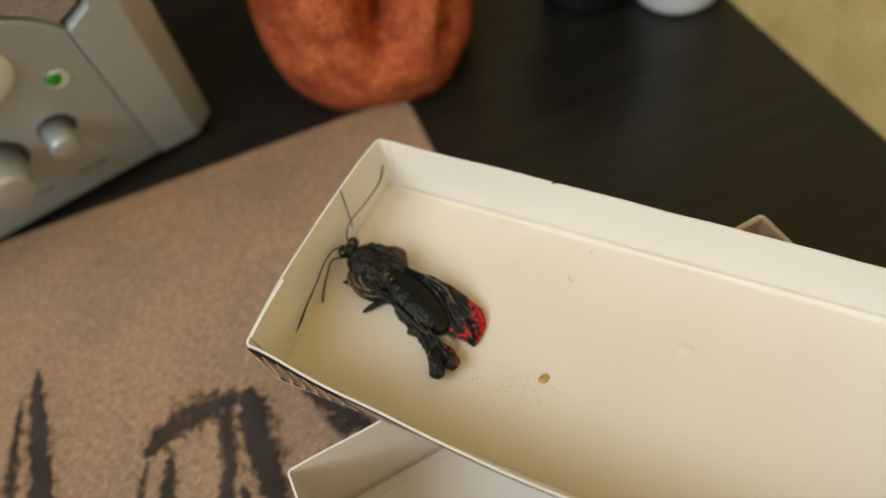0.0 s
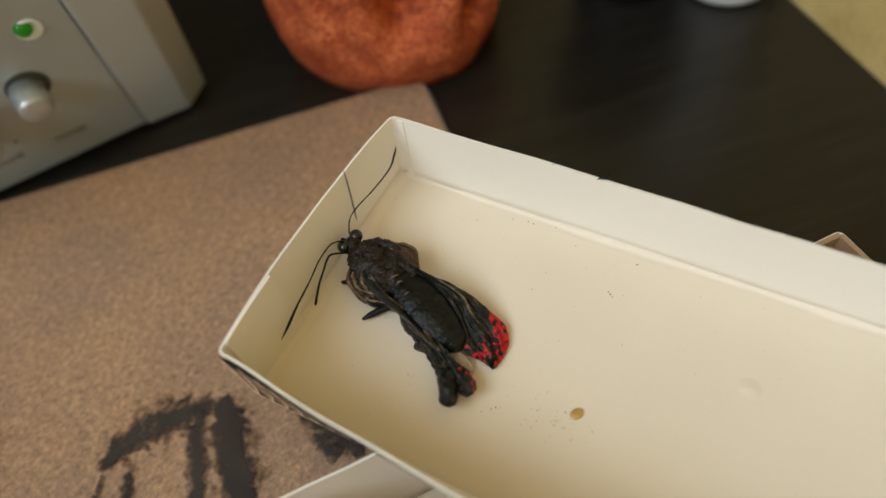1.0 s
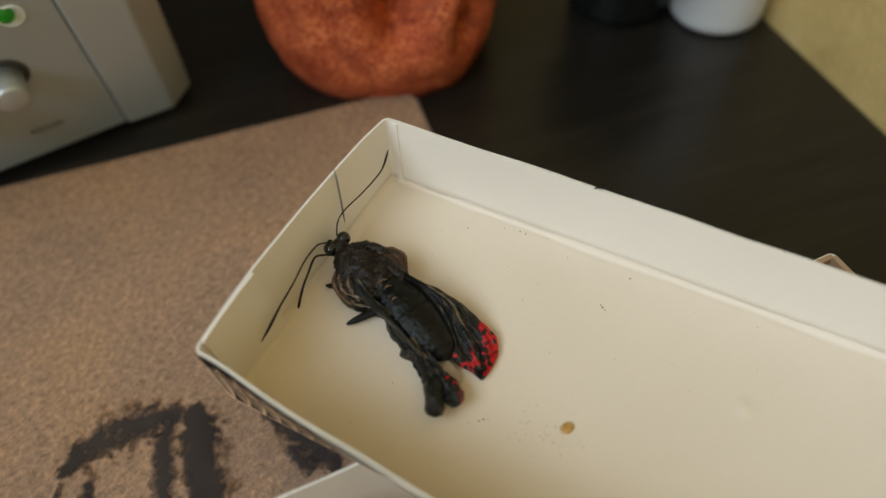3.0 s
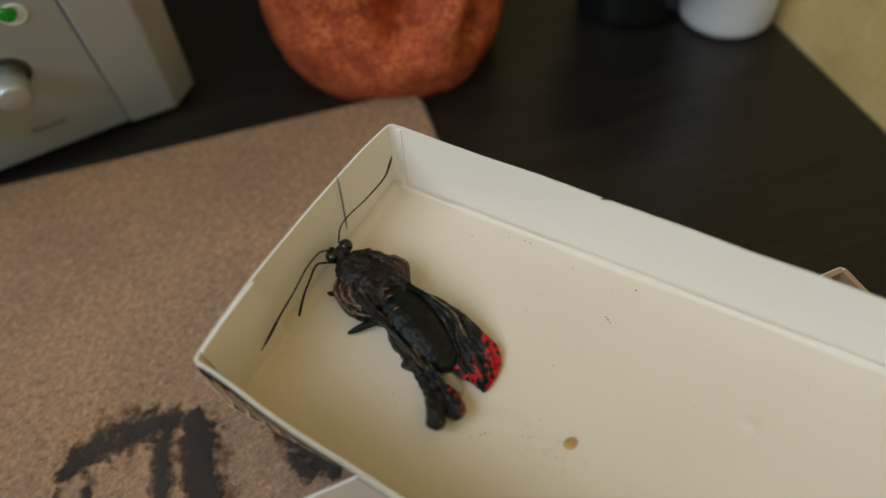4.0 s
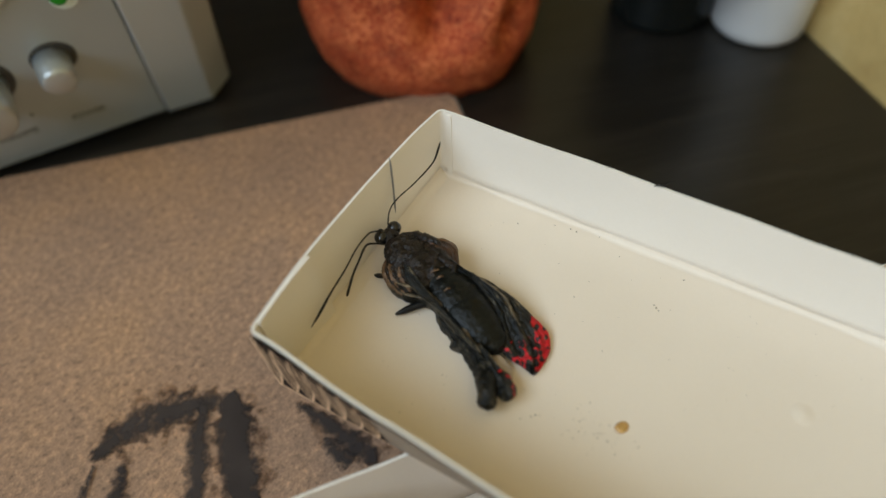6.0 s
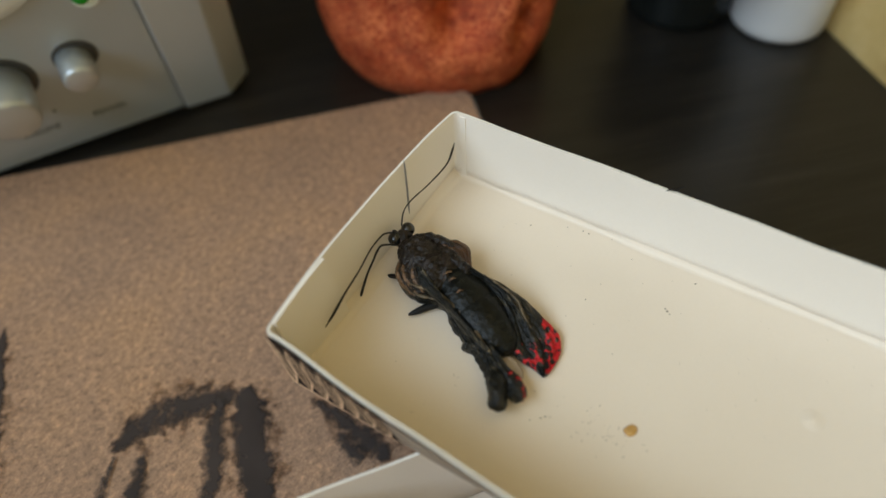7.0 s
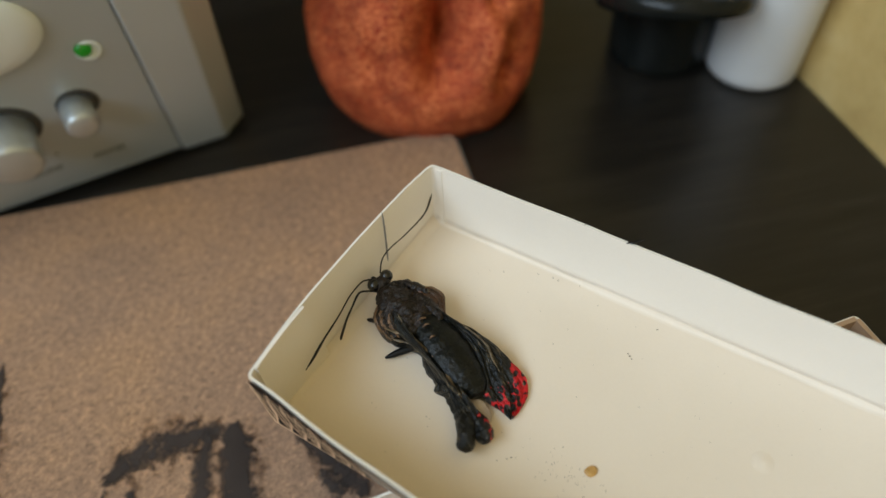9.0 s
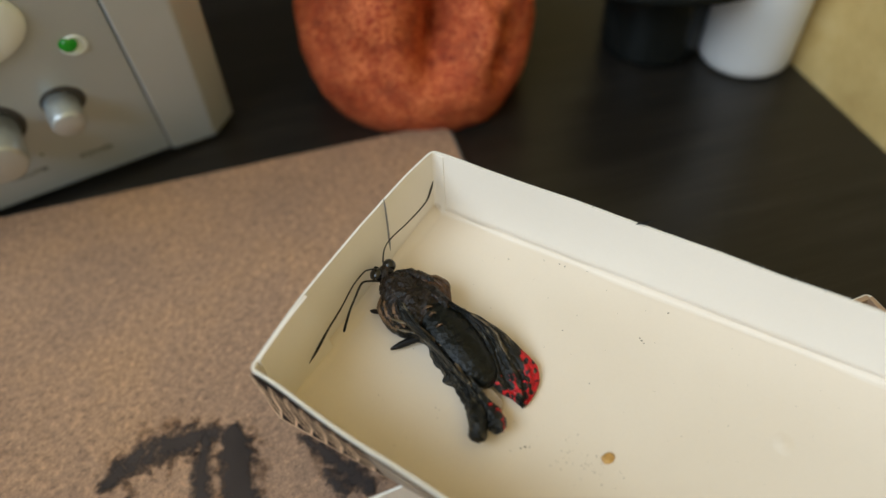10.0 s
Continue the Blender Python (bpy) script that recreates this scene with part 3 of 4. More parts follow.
def lid():
    """The lid lies upside down on the base: a shallow tray."""
    t = thing("card_tray", pose(0, 0, LID_FLOOR), "cream white card box lid lying upturned like a tray", "tray")
    h, c = LID_RIM - LID_FLOOR, CARD
    bm = block(LID_END, LID_L, LID_FRONT, 0.0, -c, 0.0)
    # no separate lining: the bottom's darker tone stands in for shade
    part("base", bm, M_CARDSHADED, t, "cream card bottom, toned darker for its shade", False)
    skins = [M_CARD, M_RIM]
    part("side_wall", folded_wall(LID_END, LID_L, LID_FRONT, 0.0, 0.0, h, 0.0011, c, lid_lean, 3.0), skins, t, "folded cream card sides", False)
    # glued flap over part of the end wall, lifting a little at its free, slanted edge
    bm = bmesh.new()
    sheets = []
    for thick in (0.0, 0.0005):
        rows = []
        for k in range(17):
            line = []
            for q in range(9):
                w = q / 8
                y_end = -0.0424 - 0.0014 * w
                y_from = LID_FRONT + 0.0016 - 0.0006 * w
                y = y_from + (y_end - y_from) * k / 16
                e = lid_end((y + LID_W) / LID_W) + 0.00022 * noise.noise(Vector((3.0, y * 70, 0.3)))
                lift = 0.00005 + 0.00035 * (k / 16) ** 1.6
                line.append(bm.verts.new((LID_END + c + lift + thick - e * w, y, 0.0001 + w * (h + 0.00035))))
            rows.append(line)
        sheets.append(rows)
    a, b = sheets
    for k in range(16):
        for n in range(8):
            bm.faces.new((a[k][n], a[k][n + 1], a[k + 1][n + 1], a[k + 1][n]))
            bm.faces.new((b[k][n], b[k + 1][n], b[k + 1][n + 1], b[k][n + 1]))
        bm.faces.new((a[k][8], b[k][8], b[k + 1][8], a[k + 1][8]))
        bm.faces.new((a[k][0], a[k + 1][0], b[k + 1][0], b[k][0]))
    for k in (0, 16):
        for n in range(8):
            bm.faces.new((a[k][n], b[k][n], b[k][n + 1], a[k][n + 1]))
    bmesh.ops.recalc_face_normals(bm, faces=bm.faces[:])
    part("glue_flap", bm, M_CARD, t, "cream card flap with a slanted edge", False)
    # soft fold where the sides rise from the bottom, with a flattened strip at the back
    def fold(profile, place, n=60):
        bm = bmesh.new()
        grid = [[bm.verts.new(place(k / n, d, z)) for d, z in profile] for k in range(n + 1)]
        for a, b in zip(grid, grid[1:]):
            for i in range(len(profile) - 1):
                bm.faces.new((a[i], b[i], b[i + 1], a[i + 1]))
        bmesh.ops.recalc_face_normals(bm, faces=bm.faces[:])
        if sum(f.normal.z for f in bm.faces) < 0:
            bmesh.ops.reverse_faces(bm, faces=bm.faces[:])
        return bm

    def at_back(u, d, z):
        x = 0.0005 + u * (LID_L - 0.0010)
        grow = 0.20 + 0.15 * u + 0.12 * noise.noise(Vector((x * 120, 0.5, 0)))
        return (x, -c - 0.00004 - (d - c) * grow, 0.00005 + z * grow)
    # the fold's tone blends lit side into shaded bottom
    part("fold_strip", fold([(0.0046, 0.0), (0.0038, 0.00005), (0.0030, 0.00014), (0.0023, 0.00034), (0.0017, 0.00070), (0.0012, 0.00125), (0.0008, 0.0020), (0.0005, 0.0031), (0.0003, 0.0046)], at_back), M_CARDHALFSHADE, t, "flattened fold at the foot of the side")

    def at_end(u, d, z):
        y = -0.0005 + u * (LID_FRONT + 0.0010)
        return (LID_END + c + 0.00004 + d - lid_end((y + LID_W) / LID_W) * z / h, y, 0.00005 + z)
    part("fold_strip", fold([(0.0022, 0.0), (0.0015, 0.0001), (0.0008, 0.0005), (0.0003, 0.0011), (0.0, 0.0020)], at_end), M_CARDSHADED, t)
    part("corner_flap", block(0.0016, 0.0028, -c - 0.00016, -c + 0.0002, 0.0002, h - 0.0006), M_CARD, t, "", False)
    # printed outside: a dark ornament at the corner, plain tan card beyond it
    def outside(x, z, off):
        return (x, LID_FRONT - lid_front(x / LID_L) * z / h - off, z)

    def skin(x0, x1, z0, z1, off, n):
        bm = bmesh.new()
        grid = [[bm.verts.new(outside(x0 + (x1 - x0) * k / n, z, off)) for z in (z0, (z0 + z1) / 2, z1)] for k in range(n + 1)]
        for a, b in zip(grid, grid[1:]):
            for m in range(2):
                bm.faces.new((a[m], b[m], b[m + 1], a[m + 1]))
        return bm
    part("printed_panel", skin(0.0002, 0.0236, -0.0005, h - 0.0003, 0.0003, 20), M_PRINT, t, "dark brown print on the outside", False)
    part("plain_panel", skin(0.0236, LID_L - 0.0006, -0.0005, h - 0.0003, 0.0003, 40), M_TANCARD, t, "plain tan card on the outside", False)
    part("print_border", skin(0.0002, 0.0236, -0.0004, 0.0003, 0.0004, 20), M_TAN, t, "tan printed border", False)
    part("print_border", skin(0.0001, 0.0005, -0.0004, h - 0.0003, 0.0004, 2), M_TAN, t, "tan printed border", False)
    rnd = random.Random(9)
    for k in range(7):
        x = 0.0012 + k * 0.0034
        for curve in ([(0.0, 0.0), (0.0016, 0.35), (0.0013, 0.7), (-0.0006, 1.0)], [(0.0, 0.0), (-0.0012, 0.3), (-0.0016, 0.65), (-0.0006, 1.0)], [(0.0006, 0.12), (0.0002, 0.45), (-0.0004, 0.8)]):
            pts = spline([(x + dx * rnd.uniform(0.85, 1.15), 0.0006 + (h - 0.0022) * w) for dx, w in curve], 10)
            bm = bmesh.new()
            grid = [[bm.verts.new(outside(max(0.0003, px + d), pz, 0.00045)) for d in (-0.00023, 0.00023)] for px, pz in pts]
            for a, b in zip(grid, grid[1:]):
                bm.faces.new((a[0], a[1], b[1], b[0]))
            part("print_line", bm, M_TAN, t, "tan leaf-shaped printed line", False)
    # a small dent pushed up in the bottom
    bm = bmesh.new()
    rings = []
    for r in (0.0, 0.0004, 0.0008, 0.0012, 0.0017):
        rings.append([bm.verts.new((0.0818 + 1.2 * r * math.cos(a), -0.0212 + 1.3 * r * math.sin(a), 0.00003 + 0.00034 * (1 - (r / 0.0017) ** 2) ** 2)) for a in (2 * math.pi * i / 16 for i in range(16))])
    for a, b in zip(rings, rings[1:]):
        for i in range(16):
            bm.faces.new((a[i], b[i], b[(i + 1) % 16], a[(i + 1) % 16]))
    part("dent", bm, M_CARDSHADED, t, "small dent in the card")


BASE_A, BASE_TURN, BASE_L, BASE_W, BASE_H = (0.0129, -0.0763), math.degrees(math.atan2(0.0965, 0.0774)), 0.1237, 0.0585, 0.0347


def carton_base():
    t = thing("card_box", pose(*BASE_A, MAT_TOP, 0, 0, BASE_TURN), "cream white card box base standing open under the lid", "box")
    c, h = CARD, BASE_H
    part("bottom", block(0.0, BASE_L, -BASE_W, 0.0, 0.0001, c), M_SHADECARD, t, "", False)
    skins = [M_SHADECARD, M_RIM]
    part("side_wall", folded_wall(0.0, BASE_L, -BASE_W, 0.0, c, h, 0.0012, c, None, 21.0), skins, t, "folded cream card sides", False)
    part("fold_strip", block(c, BASE_L - c, -0.003, -c, c, c + 0.0005, 0.0002), M_SHADECARD, t, "", False)
    # brown inner flaps at the far corner
    part("inner_flap", block(BASE_L - c - 0.0007, BASE_L - 0.0002, -0.034, -0.0009, 0.010, h + 0.0004, 0.0001), M_FLAP, t, "tan-brown inner flap", False)
    part("inner_flap", block(BASE_L - 0.040, BASE_L - 0.0009, -c - 0.0007, -0.0002, 0.010, h + 0.0004, 0.0001), M_FLAP, t, "tan-brown inner flap", False)
    part("printed_panel", block(0.0016, BASE_L - 0.0016, 0.00026, 0.0004, 0.0008, h - 0.0012), M_PRINT, t, "dark brown print on the outside", False)
    part("printed_panel", block(-0.0004, -0.00026, -BASE_W + 0.0016, -0.0016, 0.0008, h - 0.0012), M_PRINT, t, "dark brown print on the outside", False)


# ---- the butterfly ----
def sheet(edge_a, edge_b, n, m, lift, wrinkle, seed, rule=None, thick=0.00035, skirt=0.0, scallop=0.0):
    """A crumpled membrane between two edges given as rows of (x, y, z), wrinkled along its length; skirt: how far its first edge folds down. rule(along, across): the scarlet pigment."""
    a, b = spline(edge_a, n), spline(edge_b, n)
    bm = bmesh.new()
    layer = bm.verts.layers.float.new("scarlet")
    layers = []
    for down in (0.0, thick):
        grid = []
        for k in range(n + 1):
            u = k / n
            line = []
            first = a[k] + (b[k] - a[k]) * scallop * (0.5 - abs(math.sin(u * 17.0 + seed)) + 0.5 * noise.noise(Vector((u * 30, seed, 0))))
            for j in range(-2 if skirt else 0, m + 1):
                w = max(0, j) / m
                p = first + (b[k] - first) * w
                rise = math.sin(math.pi * w)
                f = 0.55 * math.cos(2 * math.pi * (3.2 * w + 0.5 * math.sin(2.4 * u + seed))) + 0.35 * math.cos(2 * math.pi * (7.3 * w + 0.7 * math.sin(3.9 * u + 2 * seed))) + 0.8 * noise.noise(Vector((u * 9, w * 13, seed))) + 0.55 * noise.noise(Vector((u * 34, w * 30, seed))) + 0.3 * noise.noise(Vector((u * 70, w * 44, seed)))
                z = p[2] + lift * rise + wrinkle * f * (0.25 + 0.75 * rise) - down
                x, y = p[0], p[1]
                if j < 0:
                    z = max(0.0003, z + j * 0.5 * skirt)
                    x, y = x + (b[k][0] - x) * 0.06 * -j, y + (b[k][1] - y) * 0.06 * -j
                v = bm.verts.new((x - BUG[0], y - BUG[1], z))
                v[layer] = rule(u, w) if rule else 0.0
                line.append(v)
            grid.append(line)
        layers.append(grid)
    top, low = layers
    c = len(top[0])
    for k in range(n):
        for j in range(c - 1):
            bm.faces.new((top[k][j], top[k + 1][j], top[k + 1][j + 1], top[k][j + 1]))
            bm.faces.new((low[k][j], low[k][j + 1], low[k + 1][j + 1], low[k + 1][j]))
        bm.faces.new((top[k][0], low[k][0], low[k + 1][0], top[k + 1][0]))
        bm.faces.new((top[k][-1], top[k + 1][-1], low[k + 1][-1], low[k][-1]))
    for k in (0, n):
        for j in range(c - 1):
            bm.faces.new((top[k][j], top[k][j + 1], low[k][j + 1], low[k][j]))
    bmesh.ops.recalc_face_normals(bm, faces=bm.faces[:])
    return bm


BUG = (0.020, -0.032)


def bug_row(rows):
    return [(r[0] - BUG[0], r[1] - BUG[1], *r[2:]) for r in rows]


def paint(ob, rule):
    """Stores how scarlet each vertex is (pigment on the wing's margin)."""
    at = ob.data.attributes.new("scarlet", "FLOAT", "POINT")
    for v, a in zip(ob.data.vertices, at.data):
        a.value = rule(v.co.x + BUG[0], v.co.y + BUG[1], v.co.z)


def ball(x, y, z, rx, ry, rz, segs=20):
    bm = bmesh.new()
    bmesh.ops.create_uvsphere(bm, u_segments=segs, v_segments=segs * 2 // 3, radius=1.0, matrix=Matrix.Translation((x - BUG[0], y - BUG[1], z)) @ Matrix.Diagonal((rx, ry, rz, 1)))
    return bm


def butterfly():
    b = thing("butterfly", pose(*BUG, LID_FLOOR), "dead black butterfly with crumpled wings, one scarlet with spots", "butterfly")

    def limb(name, rows, label="", material=M_LIMB, n=30, parent=b, rough=0.00004):
        return part(name, loft(bug_row(rows), n, 10, None, rough, 1500.0), material, parent, label)

    # thorax
    part("thorax", loft(bug_row([(0.0034, -0.0260, 0.0056, 0.0012, 0.0014), (0.0050, -0.0266, 0.0054, 0.0030, 0.0028), (0.0085, -0.0275, 0.0050, 0.0044, 0.0036), (0.0125, -0.0288, 0.0048, 0.0046, 0.0036), (0.0160, -0.0298, 0.0045, 0.0038, 0.0031), (0.0180, -0.0303, 0.0043, 0.0020, 0.0018)]), 90, 72, None, 0.0008, 560.0, 2.0), M_CHITIN, b, "rough brown-black thorax")
    # plates and tufts on the thorax
    for x, y, z, rx, ry in ((0.0086, -0.0268, 0.0079, 0.0022, 0.0019), (0.0122, -0.0296, 0.0079, 0.0012, 0.0011), (0.0135, -0.0270, 0.0074, 0.0012, 0.0010), (0.0105, -0.0312, 0.0070, 0.0010, 0.0011)):
        part("back_plate", ball(x, y, z, rx, ry, 0.0008), M_CHITIN, b)
    rnd = random.Random(12)
    for k in range(26):
        u = rnd.random()
        x, y = 0.0055 + 0.0105 * u, -0.0270 - 0.0030 * u + rnd.uniform(-0.0034, 0.0034)
        top = 0.0086 - 260.0 * (y + 0.0270 + 0.0030 * u) ** 2 / 2.2 - 0.0012 * u
        part("scale_tuft", loft(bug_row([(x - 0.0005, y + rnd.uniform(-0.0003, 0.0003), top - 0.0004, 0.00012, 0.0001), (x, y, top, rnd.uniform(0.00025, 0.0005), 0.0002), (x + rnd.uniform(0.0004, 0.0009), y + rnd.uniform(-0.0004, 0.0004), top - 0.0003, 0.0001, 0.0001)]), 8, 8, None, 0.0002, 1200.0, k), M_CHITIN, b)
    for x, y, z in ((0.0050, -0.0243, 0.0066), (0.0058, -0.0240, 0.0064), (0.0067, -0.0238, 0.0067), (0.0079, -0.0236, 0.0065), (0.0042, -0.0292, 0.0062), (0.0048, -0.0300, 0.0060)):
        part("scale_tuft", ball(x, y, z, 0.0005, 0.0004, 0.0004, 8), M_CHITIN, b)
    # head
    head = part("head", ball(0.0029, -0.0256, 0.0064, 0.0017, 0.0021, 0.0016), M_CHITIN, b)
    for x, y in ((0.0028, -0.0239), (0.0019, -0.0271)):
        e = part("eye", ball(x, y, 0.0069, 0.00142, 0.00142, 0.0014), M_EYE, head, "round black compound eye")
        e.parent = head
    limb("palp", [(0.0018, -0.0256, 0.0066, 0.0004, 0.0004), (0.0008, -0.0258, 0.0070, 0.0004, 0.0004), (0.0004 + 0.0006, -0.0262, 0.0078, 0.0001, 0.0001)], "", M_LIMB, 12, head)
    # antennae, clubbed at their tips
    a1 = [(0.0017, -0.0266, 0.0082), (0.0013, -0.0285, 0.0098), (0.0012, -0.0300, 0.0106), (0.0012, -0.0337, 0.0106), (0.0016, -0.0384, 0.0096), (0.0015, -0.0432, 0.0081), (0.0014, -0.0470, 0.0064), (0.0013, -0.0496, 0.0054)]
    w1 = [0.00018, 0.00016, 0.00015, 0.00015, 0.00016, 0.00021, 0.00027, 0.00005]
    limb("antenna", [(*p, w, w) for p, w in zip(a1, w1)], "long thin black antenna with a thickened tip", M_LIMB, 60)
    a2 = [(0.0019, -0.0246, 0.0082), (0.0013, -0.0226, 0.0101), (0.0013, -0.0196, 0.0106), (0.0021, -0.0141, 0.0106), (0.0024, -0.0079, 0.0106), (0.0016, -0.0042, 0.0110), (0.0011, -0.0024, 0.0115)]
    w2 = [0.00017, 0.00014, 0.00014, 0.00014, 0.00017, 0.00024, 0.00008]
    limb("antenna", [(*p, w, w) for p, w in zip(a2, w2)], "long thin black antenna with a thickened tip", M_LIMB, 60)
    # legs
    limb("leg", [(0.0032, -0.0280, 0.0066, 0.0002, 0.0002), (0.0022, -0.0298, 0.0082, 0.0002, 0.0002), (0.0014, -0.0314, 0.0088, 0.00022, 0.00022), (0.0013, -0.0338, 0.0072, 0.0002, 0.0002), (0.0013, -0.0362, 0.0056, 0.00022, 0.00022), (0.0014, -0.0389, 0.0028, 0.00026, 0.00026), (0.0015, -0.0394, 0.0022, 0.0001, 0.0001)], "thin bent black foreleg", M_LIMB, 50)
    limb("leg", [(0.0085, -0.0312, 0.0030, 0.0006, 0.0006), (0.0056, -0.0316, 0.0018, 0.00045, 0.00045), (0.0034, -0.0318, 0.0010, 0.0005, 0.0004), (0.0025, -0.0319, 0.0008, 0.0001, 0.0001)], "short dark leg stub")
    limb("leg", [(0.0175, -0.0312, 0.0026, 0.0005, 0.0005), (0.0158, -0.0326, 0.0018, 0.0007, 0.0006), (0.0138, -0.0346, 0.0014, 0.0008, 0.0007), (0.0122, -0.0366, 0.0011, 0.0006, 0.0006), (0.0112, -0.0377, 0.0008, 0.0002, 0.0002)], "dark folded leg resting on the card")

    # abdomen, ringed
    def rings(s, a):
        return 1.0 + 0.05 * abs(math.sin(s * math.pi * 5.5)) ** 0.5 - 0.035
    part("abdomen", loft(bug_row([(0.0140, -0.0279, 0.0046, 0.0030, 0.0022), (0.0169, -0.0294, 0.0046, 0.0042, 0.0031), (0.0219, -0.0316, 0.0044, 0.0046, 0.0033), (0.0264, -0.0337, 0.0039, 0.0042, 0.0031), (0.0299, -0.0350, 0.0031, 0.0033, 0.0024), (0.0319, -0.0359, 0.0024, 0.0018, 0.0015), (0.0327, -0.0363, 0.0022, 0.0002, 0.0002)]), 110, 60, rings, 0.00014, 900.0, 5.0), M_ABDOMEN, b, "black ringed abdomen")
    for x, y, k in ((0.0155, -0.0298, 0.8), (0.0171, -0.0305, 0.6), (0.0196, -0.0322, 0.5)):
        part("ring_edge", loft(bug_row([(x + 0.0008 * k, y + 0.0008 * k, 0.0080, 0.0001, 0.0001), (x, y, 0.0083 - 0.0001 * k, 0.00035 * k, 0.00012), (x - 0.0007 * k, y - 0.0011 * k, 0.0078, 0.0001, 0.0001)]), 12, 8, None, 0.0001, 1500.0, k), M_GOLD, b, "brown edge of a body ring")

    # crumpled wings
    def margin(u, w):
        """Scarlet along the outer margin of the far half, with flecks towards the body; the tip stays black."""
        strip = min(1.0, max(0.0, (u - 0.43 - 0.30 * w) / 0.08)) * max(0.0, min(1.0, 1.22 - 1.75 * w + 0.6 * max(0.0, u - 0.72)))
        flecks = 0.42 * min(1.0, max(0.0, (u - 0.52) / 0.08)) * math.exp(-((w - 0.82) / 0.24) ** 2)
        v = max(strip, flecks)
        return max(0.0, v - 2.2 * max(0.0, u - 0.955) / 0.045)
    part("hindwing", sheet([(0.0160, -0.0250, 0.0066), (0.0206, -0.0259, 0.0062), (0.0246, -0.0254, 0.0055), (0.0285, -0.0256, 0.0046), (0.0331, -0.0265, 0.0032), (0.0372, -0.0276, 0.0018), (0.0393, -0.0294, 0.0011), (0.0400, -0.0322, 0.0009), (0.0399, -0.0350, 0.0008), (0.0394, -0.0365, 0.0007)],
                           [(0.0172, -0.0270, 0.0068), (0.0222, -0.0276, 0.0062), (0.0259, -0.0292, 0.0055), (0.0294, -0.0315, 0.0046), (0.0312, -0.0342, 0.0036), (0.0322, -0.0356, 0.0026), (0.0344, -0.0362, 0.0016), (0.0366, -0.0362, 0.0011), (0.0383, -0.0365, 0.0008), (0.0393, -0.0367, 0.0007)], 150, 70, 0.0007, 0.0005, 1.3, margin, 0.0004, 0.0030, 0.03), M_WINGRED, b, "crumpled black wing with a scarlet black-spotted margin")
    part("forewing", sheet([(0.0071, -0.0339, 0.0036), (0.0106, -0.0350, 0.0032), (0.0154, -0.0338, 0.0026), (0.0178, -0.0340, 0.0020), (0.0195, -0.0361, 0.0014), (0.0223, -0.0371, 0.0012), (0.0240, -0.0390, 0.0012), (0.0267, -0.0389, 0.0014), (0.0287, -0.0408, 0.0020)],
                           [(0.0086, -0.0330, 0.0062), (0.0118, -0.0338, 0.0062), (0.0156, -0.0334, 0.0062), (0.0196, -0.0343, 0.0061), (0.0241, -0.0355, 0.0056), (0.0269, -0.0374, 0.0050), (0.0295, -0.0385, 0.0046), (0.0314, -0.0392, 0.0042), (0.0330, -0.0402, 0.0036)], 130, 44, 0.0004, 0.00034, 4.1, None, 0.0004, 0.0012, 0.14), M_WING, b, "crumpled black-brown wing with a scalloped edge")
    part("wing_fold", sheet([(0.0086, -0.0311, 0.0074), (0.0120, -0.0338, 0.0068), (0.0169, -0.0352, 0.0063), (0.0225, -0.0367, 0.0058), (0.0263, -0.0384, 0.0051), (0.0288, -0.0390, 0.0046)],
                            [(0.0118, -0.0313, 0.0080), (0.0149, -0.0331, 0.0077), (0.0195, -0.0351, 0.0072), (0.0250, -0.0374, 0.0063), (0.0280, -0.0382, 0.0055), (0.0298, -0.0386, 0.0048)], 90, 30, 0.0005, 0.00022, 7.7, None, 0.0004), M_WING, b, "smooth dark fold of the wing beside the body")
    part("wing_fold", sheet([(0.0122, -0.0248, 0.0074), (0.0154, -0.0254, 0.0069), (0.0200, -0.0256, 0.0062), (0.0246, -0.0258, 0.0055), (0.0286, -0.0264, 0.0048)],
                            [(0.0138, -0.0262, 0.0079), (0.0169, -0.0268, 0.0072), (0.0211, -0.0271, 0.0067), (0.0251, -0.0276, 0.0060), (0.0290, -0.0282, 0.0051)], 70, 22, 0.0004, 0.00018, 9.2, None, 0.0004), M_WING, b, "dark fold of the wing beside the body")
    part("wing_lobe", sheet([(0.0098, -0.0228, 0.0058), (0.0112, -0.0215, 0.0056), (0.0130, -0.0207, 0.0052), (0.0150, -0.0209, 0.0047), (0.0164, -0.0225, 0.0044), (0.0180, -0.0248, 0.0050)],
                            [(0.0104, -0.0250, 0.0074), (0.0118, -0.0250, 0.0076), (0.0136, -0.0250, 0.0075), (0.0149, -0.0256, 0.0073), (0.0163, -0.0265, 0.0071), (0.0183, -0.0266, 0.0066)], 60, 26, 0.0003, 0.0003, 2.9, None, 0.0003, 0.0020), M_LOBE, b, "amber-brown translucent lobe at the wing root")
    part("wing_edge", loft(bug_row([(0.0100, -0.0228, 0.0060, 0.0001, 0.0001), (0.0112, -0.0217, 0.0059, 0.0003, 0.0002), (0.0130, -0.0209, 0.0055, 0.0003, 0.00025), (0.0150, -0.0211, 0.0050, 0.0003, 0.00025), (0.0163, -0.0226, 0.0047, 0.0002, 0.0002), (0.0176, -0.0245, 0.0052, 0.0001, 0.0001)]), 50, 10, None, 0.0001, 1200.0, 33.0), M_GOLD, b, "amber rim of the lobe")
